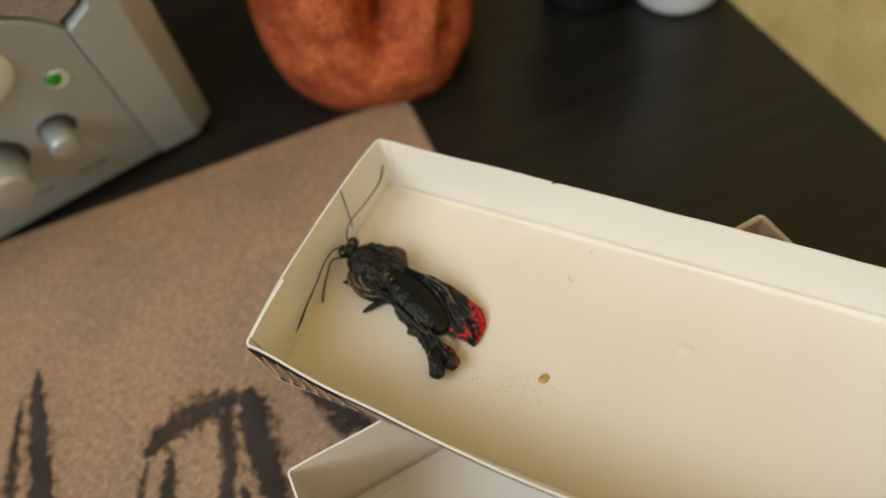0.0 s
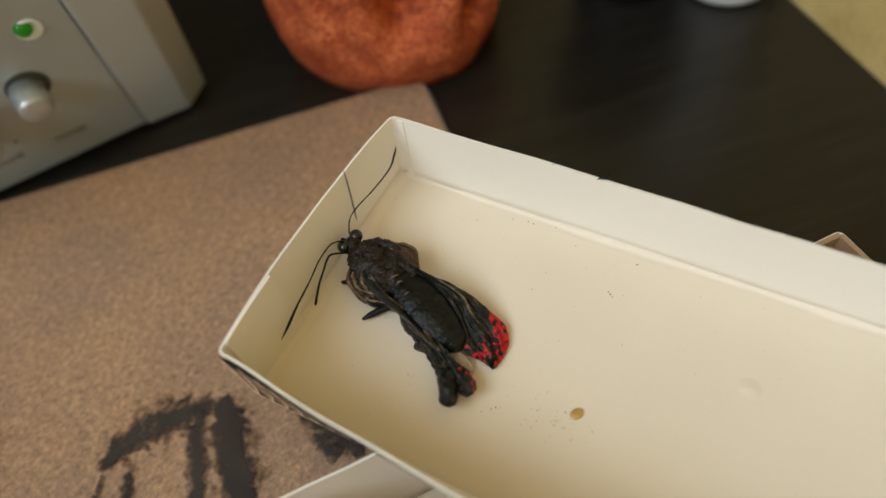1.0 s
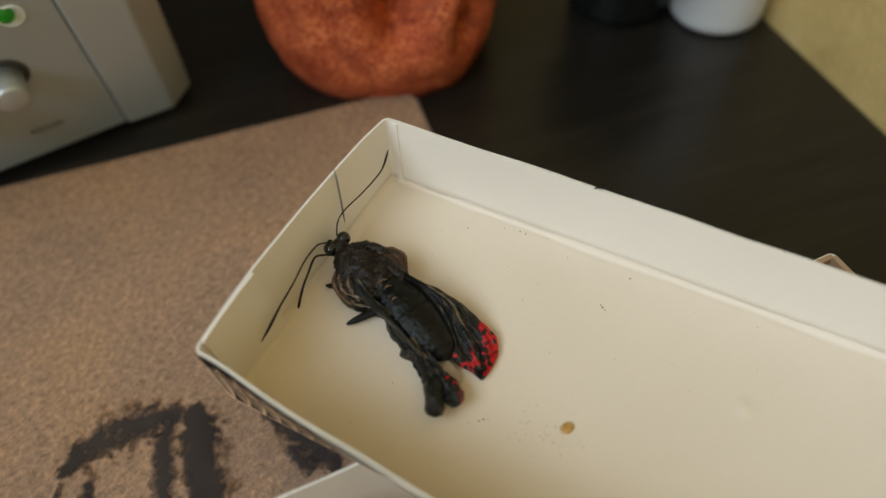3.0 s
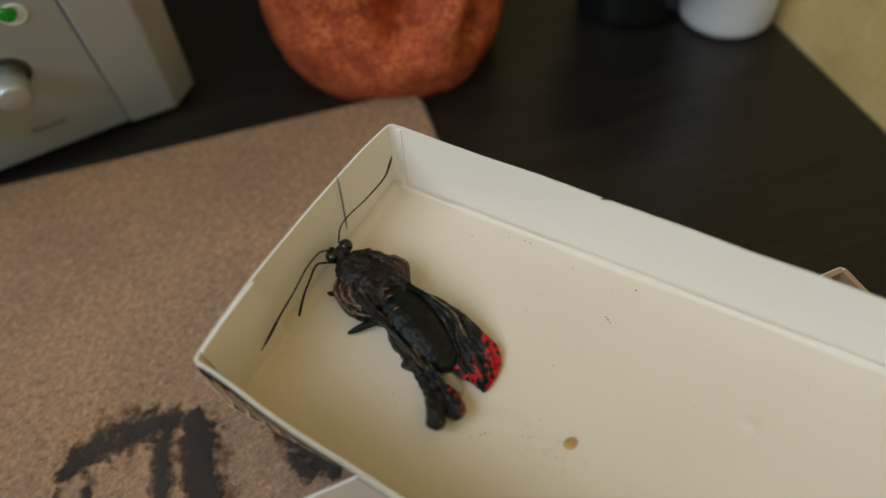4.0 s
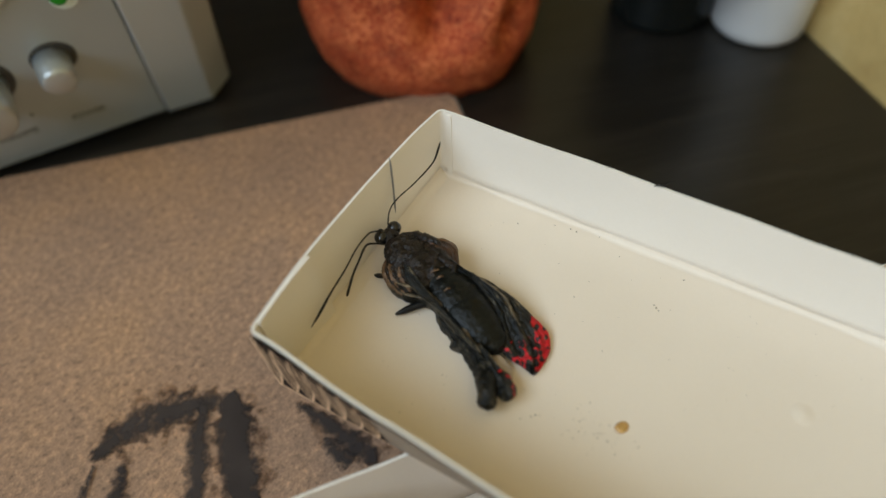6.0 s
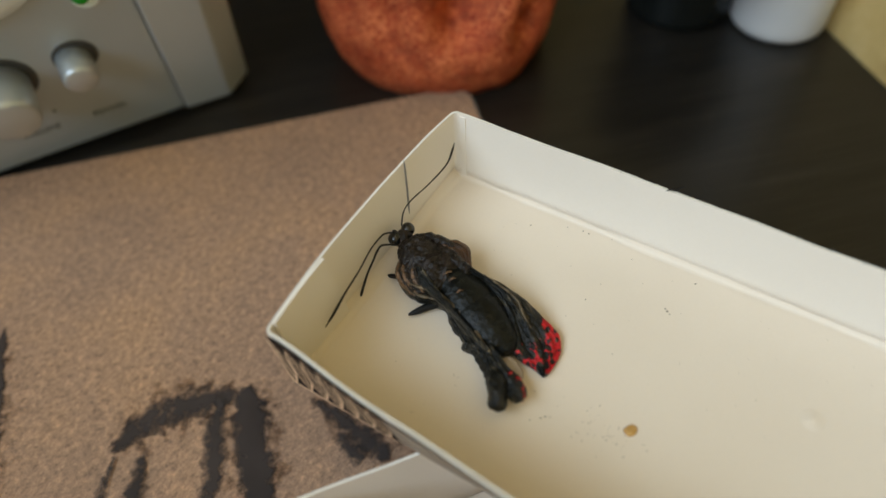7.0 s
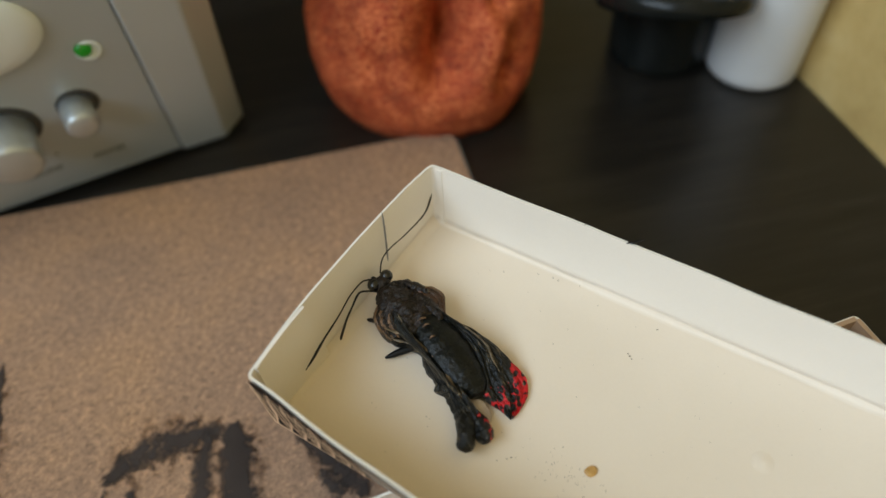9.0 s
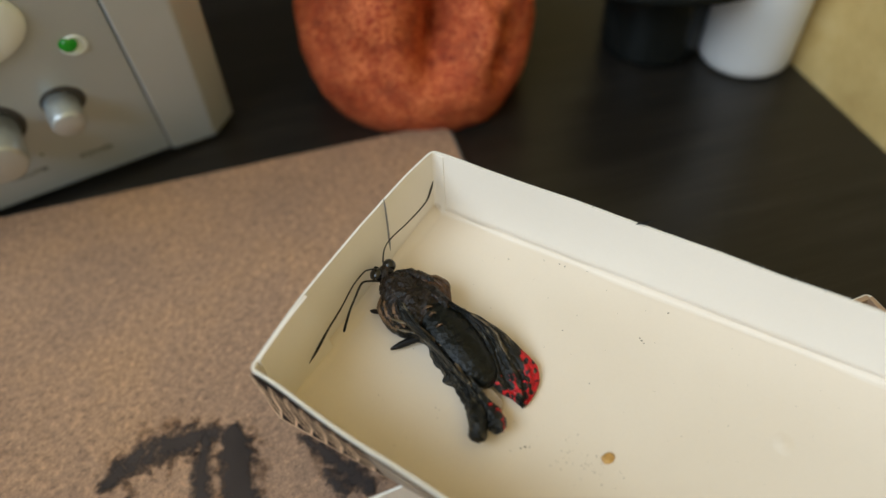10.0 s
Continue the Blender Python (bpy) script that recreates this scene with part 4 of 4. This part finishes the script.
    part("wing_fold", sheet([(0.0250, -0.0384, 0.0016), (0.0278, -0.0404, 0.0020), (0.0304, -0.0424, 0.0026), (0.0320, -0.0442, 0.0028)],
                            [(0.0280, -0.0372, 0.0050), (0.0312, -0.0384, 0.0046), (0.0342, -0.0400, 0.0040), (0.0366, -0.0420, 0.0036)], 70, 40, 0.0009, 0.0004, 12.4, None, 0.0005, 0.0016, 0.06), M_WING, b, "rough fold that joins the wing to its rolled tips")
    part("wing_tip", loft(bug_row([(0.0318, -0.0408, 0.0026, 0.0012, 0.0012), (0.0330, -0.0426, 0.0030, 0.0017, 0.0017), (0.0341, -0.0446, 0.0034, 0.0017, 0.0018), (0.0350, -0.0462, 0.0034, 0.0016, 0.0017), (0.0355, -0.0471, 0.0032, 0.0011, 0.0011), (0.0357, -0.0475, 0.0031, 0.0002, 0.0002)]), 50, 36, None, 0.00028, 800.0, 14.0), M_WING, b, "rolled black wing tip")
    t2 = part("wing_tip", loft(bug_row([(0.0325, -0.0396, 0.0022, 0.0008, 0.0008), (0.0345, -0.0408, 0.0026, 0.0015, 0.0014), (0.0362, -0.0421, 0.0028, 0.0018, 0.0016), (0.0374, -0.0431, 0.0026, 0.0015, 0.0014), (0.0381, -0.0437, 0.0024, 0.0006, 0.0006)]), 50, 36, None, 0.00035, 800.0, 17.0), M_WINGRED, b, "rolled black wing tip with a scarlet edge")
    paint(t2, lambda x, y, z: max(0.0, min(0.56, 0.16 + 0.4 * ((x - 0.0362) * 0.59 + (y + 0.0421) * 0.81) / 0.0014)))
    # brown folds at the wing roots
    for k in range(7):
        q = k / 6
        rows = [(0.0046 + 0.0037 * q, -0.0292 - 0.0004 * q, 0.0047 + 0.0026 * q, 0.0003, 0.0004), (0.0057 + 0.0041 * q, -0.0322 + 0.0004 * q, 0.0044 + 0.0024 * q, 0.0006, 0.0010), (0.0081 + 0.0028 * q, -0.0340 + 0.0010 * q, 0.0040 + 0.0020 * q, 0.0005, 0.0010), (0.0112 + 0.0020 * q, -0.0349 + 0.0008 * q, 0.0036 + 0.0018 * q, 0.0002, 0.0003)]
        part("wing_root_fold", loft(bug_row(rows), 50, 18, None, 0.00028, 900.0, 20.0 + k), M_GOLD if k in (0, 2, 5) else M_CHITIN, b, "brown fold at the wing root")
    for n, (ridge, wide) in enumerate((([(0.0096, -0.0342, 0.0058), (0.0120, -0.0342, 0.0064), (0.0156, -0.0337, 0.0065), (0.0192, -0.0345, 0.0064), (0.0222, -0.0353, 0.0061), (0.0241, -0.0358, 0.0059), (0.0269, -0.0377, 0.0053), (0.0300, -0.0391, 0.0047)], 0.00030),
                                       ([(0.0100, -0.0349, 0.0042), (0.0125, -0.0348, 0.0046), (0.0160, -0.0341, 0.0046), (0.0190, -0.0351, 0.0042)], 0.00020),
                                       ([(0.0212, -0.0262, 0.0071), (0.0251, -0.0266, 0.0064), (0.0289, -0.0273, 0.0055), (0.0312, -0.0292, 0.0050), (0.0336, -0.0305, 0.0038)], 0.00018))):
        rows = [(x, y, z, wide * (0.15 if k in (0, len(ridge) - 1) else 1.0), wide * 0.7 * (0.15 if k in (0, len(ridge) - 1) else 1.0)) for k, (x, y, z) in enumerate(ridge)]
        part("wing_edge", loft(bug_row(rows), 60, 12, None, 0.00016, 900.0, 27.0 + n), M_EDGE, b, "tan edge of a folded wing")
    # pale membrane between the wings
    part("wing_membrane", loft(bug_row([(0.0300, -0.0374, 0.0014, 0.0003, 0.0002), (0.0322, -0.0378, 0.0018, 0.0013, 0.0003), (0.0340, -0.0382, 0.0015, 0.0013, 0.0002), (0.0356, -0.0387, 0.0010, 0.0009, 0.0002), (0.0362, -0.0388, 0.0005, 0.0001, 0.0001)]), 30, 14, None, 0.0001, 900.0, 44.0), M_PALE, b, "pale greyish membrane between the wings")
    part("shoulder", loft(bug_row([(0.0048, -0.0245, 0.0056, 0.0006, 0.0010), (0.0072, -0.0239, 0.0058, 0.0014, 0.0019), (0.0098, -0.0233, 0.0060, 0.0014, 0.0019), (0.0120, -0.0233, 0.0063, 0.0009, 0.0013), (0.0134, -0.0240, 0.0064, 0.0003, 0.0005)]), 60, 28, None, 0.0005, 700.0, 51.0), M_CHITIN, b, "rough dark shoulder")
    part("wing_root", loft(bug_row([(0.0085, -0.0248, 0.0054, 0.0008, 0.0010), (0.0115, -0.0254, 0.0058, 0.0016, 0.0019), (0.0150, -0.0262, 0.0058, 0.0018, 0.0021), (0.0185, -0.0275, 0.0054, 0.0016, 0.0019), (0.0215, -0.0285, 0.0050, 0.0008, 0.0010)]), 60, 36, None, 0.0006, 620.0, 29.0), M_CHITIN, b, "rough dark wing root")


def lid_bits():
    d = part("dried_drop", join_bm([ball(BUG[0], BUG[1], 0.0, 0.00095, 0.00125, 0.0004, 24), ball(BUG[0] - 0.0004, BUG[1] - 0.0006, 0.0001, 0.0005, 0.0006, 0.0004, 16)]), M_AMBER)
    d.matrix_world = pose(0.0562, -0.0381, LID_FLOOR + 0.0002, 0, 0, -25)
    tagged(d, "dried amber-coloured drop on the white card", "droplet")
    h = part("bristle", loft([(-0.0010, -0.0176, 0.0190, 0.00004, 0.00004), (-0.0006, -0.0180, 0.0172, 0.00018, 0.00012), (0.0001, -0.0190, 0.0130, 0.0002, 0.00012), (0.0007, -0.0200, 0.0090, 0.0002, 0.00012), (0.0010, -0.0205, 0.0071, 0.00005, 0.00005)], 30, 8), M_HAIR)
    h.matrix_world = pose(0, 0, LID_FLOOR)
    tagged(h, "thin grey bristle stuck over the lid's rim", "bristle")
    rnd = random.Random(4)
    bm = bmesh.new()

    def crumb(x, y, r):
        bmesh.ops.create_icosphere(bm, subdivisions=1, radius=1.0, matrix=pose(x, y, LID_FLOOR + r * 0.3, 0, 0, rnd.uniform(0, 180)) @ Matrix.Diagonal((r * rnd.uniform(0.8, 1.8), r * rnd.uniform(0.5, 1.0), r * 0.6, 1)))
    for x, y, r in ((0.0535, -0.0125, 0.00026), (0.0541, -0.0129, 0.00018), (0.0530, -0.0121, 0.00014), (0.0561, -0.0038, 0.0002), (0.0427, -0.0430, 0.00024), (0.0421, -0.0436, 0.00014), (0.0318, -0.0022, 0.0002), (0.0331, -0.0023, 0.00016), (0.0526, -0.0414, 0.00014), (0.0250, -0.0440, 0.00015), (0.0390, -0.0175, 0.00014), (0.0480, -0.0260, 0.00012), (0.0215, -0.0060, 0.00014), (0.0285, -0.0028, 0.00013), (0.0378, -0.0014, 0.00014), (0.0432, -0.0042, 0.00011), (0.0407, -0.0448, 0.00013), (0.0434, -0.0426, 0.00012), (0.0480, -0.0440, 0.00012), (0.0502, -0.0422, 0.00011), (0.0531, -0.0408, 0.00012)):
        crumb(x, y, r)
    for _ in range(46):
        crumb(0.0520 + rnd.gauss(0, 0.0032), -0.0405 + rnd.gauss(0, 0.0016), rnd.uniform(0.00005, 0.00012))
    for _ in range(70):
        crumb(rnd.uniform(0.012, 0.095), rnd.uniform(-0.057, -0.004), rnd.uniform(0.00004, 0.00009))
    tagged(part("crumbs", bm, M_DUST), "tiny grey crumbs and dust strewn over the white card", "crumbs", "", "stuff")
    f = part("lint", loft([(0.0450, -0.0008, 0.0182, 0.00008, 0.00008), (0.0457, -0.0006, 0.0188, 0.0003, 0.0002), (0.0464, -0.0003, 0.0188, 0.0004, 0.00025), (0.0472, 0.0003, 0.0192, 0.00016, 0.00012), (0.0480, 0.0006, 0.0195, 0.00004, 0.00004)], 20, 8), M_LIMB)
    f.matrix_world = pose(0, 0, LID_FLOOR)
    tagged(f, "dark lint caught on the lid's rim", "lint")
    for x, length in ((0.0360, 0.0006), (0.0678, 0.0005), (0.0731, 0.0008), (0.0783, 0.0007)):
        y = lid_back(x / LID_L)
        f = part("lint", loft([(x, y - 0.0004, 0.0182, 0.00004, 0.00004), (x + 0.4 * length, y, 0.0183, 0.00007, 0.00006), (x + 0.7 * length, y + 0.0001, 0.01845, 0.00002, 0.00002)], 10, 6), M_HAIR)
        f.matrix_world = pose(0, 0, LID_FLOOR)
        tagged(f, "short pale fibre on the lid's cut rim", "lint", "fibres on the rim")


# ---- things at the back of the desk ----
SPEAKER_LEAN = 16.7     # the front hangs forward


def speaker():
    s = thing("loudspeaker", pose(-0.0904, 0.0534, 0, 0, 0, 59.4), "silver desktop loudspeaker with two knobs and a green light", "loudspeaker")
    slant = pose(0, 0, 0, SPEAKER_LEAN)     # x along the front, z up the leaning panel, y into the body
    mid = -0.0895

    def face(bm):
        bm.transform(slant)
        return bm

    def both(half):
        """The outline of a half to the right of the middle, closed by its mirror image."""
        return half + [(2 * mid - x, z) for x, z in half[::-1]]
    arch = [(-0.0491, 0.0722), (-0.0520, 0.0765), (-0.0549, 0.0794), (-0.0613, 0.0842), (-0.0700, 0.0876), (-0.0800, 0.0893)]
    part("front_panel", face(prism(both([(-0.0482, 0.0028)] + arch), 0.0, 0.010, 0.0007)), M_SILVER, s, "satin silver control panel", False)
    part("seam", face(prism(both([(-0.0478, 0.0030), (-0.0487, 0.0724), (-0.0412, 0.0775), (-0.0370, 0.0900), (-0.0360, 0.1500)]), 0.003, 0.010)), M_DARKGAP, s, "", False)
    part("grille", face(prism(both([(-0.0800, 0.0908), (-0.0700, 0.0891), (-0.0613, 0.0857), (-0.0549, 0.0809), (-0.0513, 0.0765), (-0.0505, 0.0745), (-0.0425, 0.0785), (-0.0384, 0.0905), (-0.0374, 0.1490)]), 0.0012, 0.010)), M_CLOTH, s, "mauve-grey speckled grille cloth", False)
    for side in (1, -1):
        def at(x):
            return x if side == 1 else 2 * mid - x
        bm = bmesh.new()
        cols = []
        for x, z in ((-0.0479, 0.0022), (-0.0488, 0.0726), (-0.0409, 0.0772), (-0.0366, 0.0900), (-0.0356, 0.1510)):
            zb = z if z > 0.01 else z - 0.0010
            cols.append([bm.verts.new(p) for p in ((at(x), 0.010, z), (at(x), -0.0006, z), (at(-0.0328), -0.0006, zb), (at(-0.0243), 0.0050, zb + 0.0010), (at(-0.0235), 0.012, zb + 0.0010), (at(-0.0240), 0.0180, zb))])
        for a, b in zip(cols, cols[1:]):
            for i in range(5):
                bm.faces.new((a[i], a[i + 1], b[i + 1], b[i]))
            bm.faces.new((a[5], a[0], b[0], b[5]))
        bm.faces.new(cols[0])
        bm.faces.new(cols[-1])
        bmesh.ops.recalc_face_normals(bm, faces=bm.faces[:])
        bmesh.ops.bevel(bm, geom=[e for e in bm.edges if len(e.link_faces) == 2 and e.calc_face_angle(0) > 0.25], offset=0.0008, segments=3, affect="EDGES", profile=0.5)
        part("side_cheek", face(bm), M_SILVER2, s, "lighter silver side cheek", False)
    # the cabinet behind, upright at the back and slanted in front
    lean = math.tan(radians(SPEAKER_LEAN))
    bm = bmesh.new()
    ring = [(0.0095, 0.0030), (0.0095 - 0.140 * lean, 0.143), (0.080, 0.143), (0.080, 0.0030)]
    lo = [bm.verts.new((-0.0260, y, z)) for y, z in ring]
    hi = [bm.verts.new((2 * mid + 0.0260, y, z)) for y, z in ring]
    bm.faces.new(lo)
    bm.faces.new(hi[::-1])
    for i in range(4):
        bm.faces.new((lo[i], hi[i], hi[(i + 1) % 4], lo[(i + 1) % 4]))
    bmesh.ops.recalc_face_normals(bm, faces=bm.faces[:])
    bmesh.ops.bevel(bm, geom=bm.edges[:], offset=0.0015, segments=2, affect="EDGES")
    part("cabinet", bm, M_SILVER, s, "", False)
    for x in (-0.145, -0.035):
        for y in (0.018, 0.070):
            part("foot", turned([(0.005, 0.0), (0.005, 0.0032)], 16, Matrix.Translation((x, y, 0))), M_DARKGAP, s)
    out = Matrix.Rotation(radians(90), 4, "X")    # z of a turned part points out of the panel

    def put(x, z, y=0.0):
        return slant @ Matrix.Translation((x, y, z)) @ out
    k = part("knob", turned([(0.0048, -0.001), (0.0046, 0.0078), (0.0042, 0.0085), (0.0036, 0.0088), (0.0001, 0.0089)], 40, put(-0.0703, 0.0394)), M_KNOB, s, "small silver power knob")
    part("knob_ring", turned([(0.0060, -0.001), (0.0060, 0.0001), (0.0055, 0.0003), (0.0049, 0.0003)], 40, put(-0.0695, 0.0399)), M_DARKGAP, k, "dark gap round the knob")
    k = part("knob", turned([(0.0078, -0.001), (0.0075, 0.0120), (0.0070, 0.0130), (0.0062, 0.0134), (0.0001, 0.0135)], 56, put(-0.0906, 0.0380)), M_KNOB, s, "large silver volume knob")
    part("knob_ring", turned([(0.0092, -0.001), (0.0092, 0.0001), (0.0087, 0.0003), (0.0079, 0.0003)], 56, put(-0.0899, 0.0386)), M_DARKGAP, k, "dark gap round the knob")
    bm = turned([(0.0184, -0.001), (0.0184, 0.0004), (0.0172, 0.0014), (0.0130, 0.0022), (0.0070, 0.0026), (0.0001, 0.0027)], 64)
    bm.transform(put(-0.0845, 0.0718) @ Matrix.Diagonal((1.0, 0.70, 1, 1)))
    badge = part("badge", bm, M_CHROME, s, "polished oval badge")
    part("badge_centre", turned([(0.0066, 0.0), (0.0064, 0.0028), (0.0056, 0.0033), (0.0001, 0.0034)], 40, put(-0.0832, 0.0762)), M_DARKGAP, badge, "dark round centre of the badge")
    l = part("lamp_lens", turned([(0.0024, -0.001), (0.0023, 0.0004), (0.0017, 0.0013), (0.0008, 0.0017), (0.0001, 0.0018)], 28, put(-0.0606, 0.0590)), M_LED, s, "small green power light")
    part("lens_ring", turned([(0.0036, -0.001), (0.0035, 0.0002), (0.0030, 0.0006), (0.0026, 0.0001)], 32, put(-0.0595, 0.0581)), M_CHROME, l, "bright ring round the light")
    part("marker_dot", turned([(0.0005, -0.0004), (0.0005, 0.00006), (0.0001, 0.00007)], 12, put(-0.0832, 0.0215)), M_TEXT, s, "tiny dark marker dot")
    for word, x, z in (("POWER", -0.0693, 0.0144), ("VOLUME", -0.0898, 0.0148)):
        cu = bpy.data.curves.new("lettering", "FONT")
        cu.body, cu.size, cu.align_x, cu.align_y, cu.extrude = word, 0.0029, "CENTER", "CENTER", 0.00004
        tmp = new("lettering", cu)
        me = bpy.data.meshes.new_from_object(tmp)
        bpy.data.objects.remove(tmp)
        me.transform(slant @ Matrix.Translation((x, -0.00006, z)) @ out)
        me.materials.append(M_TEXT)
        ob = new("lettering", me)
        ob.parent = s
        ob["label"] = "dark printed word " + word


def gourd():
    """A dented, lobed clay body, flat underneath."""
    bm = bmesh.new()
    bmesh.ops.create_uvsphere(bm, u_segments=200, v_segments=130, radius=1.0)
    dents = [((0.64, -0.75, 0.12), 0.15, 0.17), ((0.68, -0.68, 0.25), 0.18, 0.29), ((0.69, -0.59, 0.43), 0.20, 0.32), ((0.65, -0.52, 0.57), 0.20, 0.28), ((0.54, -0.45, 0.72), 0.20, 0.16), ((0.51, -0.77, 0.34), 0.20, 0.11),
             ((0.96, -0.22, -0.03), 0.13, 0.20), ((0.985, -0.10, 0.16), 0.16, 0.14), ((0.88, -0.16, 0.50), 0.12, 0.10), ((0.17, -0.96, 0.20), 0.10, 0.035), ((0.22, -0.95, 0.05), 0.12, 0.025), ((-0.21, -0.95, 0.22), 0.16, 0.05),
             ((0.24, -0.84, 0.47), 0.22, -0.04), ((0.90, -0.36, 0.26), 0.17, -0.05), ((0.85, -0.45, -0.35), 0.45, -0.06)]
    dents = [(Vector(d).normalized(), w, k) for d, w, k in dents]
    for v in bm.verts:
        n = v.co.normalized()
        r = 1.0 + 0.03 * noise.noise(n * 2.2) + 0.014 * noise.noise(n * 7.0) + 0.006 * noise.noise(n * 17.0)
        for d, w, k in dents:
            r -= k * math.exp(-((n - d).length / w) ** 2)
        p = n * r
        rad, up = 0.0418, 0.0420 if n.z < 0 else 0.050
        z = 0.0225 + p.z * up
        if z < 0.0008:
            z = 0.0008 * (1 - math.exp((z - 0.0008) / 0.003)) * 0.0 + 0.0
        v.co = Vector((p.x * rad, p.y * rad, z))
    g = part("clay_gourd", bm, M_GOURD)
    g.matrix_world = pose(-0.0612, 0.0892, 0.0)
    tagged(g, "rough mottled orange clay gourd with dents, on the desk", "ornament")


def bottle():
    t = thing("white_bottle", pose(0.0442, 0.1530, 0), "white plastic bottle standing on the desk by the wall", "bottle")
    part("body", turned([(0.0128, 0.0), (0.0149, 0.0003), (0.0162, 0.0016), (0.0165, 0.004), (0.0166, 0.09), (0.0156, 0.095), (0.0100, 0.101), (0.0080, 0.102)], 56), M_BOTTLE, t)
    part("cap", turned([(0.0095, 0.1021), (0.0095, 0.122), (0.0088, 0.1235), (0.0001, 0.1236)], 40), M_BOTTLE, t)


def black_jar():
    t = thing("black_pot", pose(0.0096, 0.1470, 0), "glossy black plastic pot with a wide tilted lid on the desk", "pot")
    part("body", turned([(0.0170, 0.0), (0.0185, 0.0008), (0.0190, 0.003), (0.0193, 0.026), (0.0185, 0.0285), (0.0160, 0.0292), (0.0001, 0.0293)], 56), M_BLACK, t)
    lid_at = Matrix.Translation((0.0060, -0.0200, 0.0362)) @ Matrix.Rotation(radians(-20), 4, Vector((0.9, 0.43, 0)).normalized())
    part("lid", turned([(0.0235, -0.0040), (0.0255, -0.0036), (0.0262, -0.0015), (0.0260, 0.0012), (0.0248, 0.0024), (0.0180, 0.0030), (0.0165, 0.0040), (0.0080, 0.0052), (0.0001, 0.0054)], 64, lid_at), M_BLACK, t, "wide black lid lying tilted")


setting()
desk()
mouse_pad()
carton_base()
lid()
butterfly()
lid_bits()
speaker()
gourd()
bottle()
black_jar()
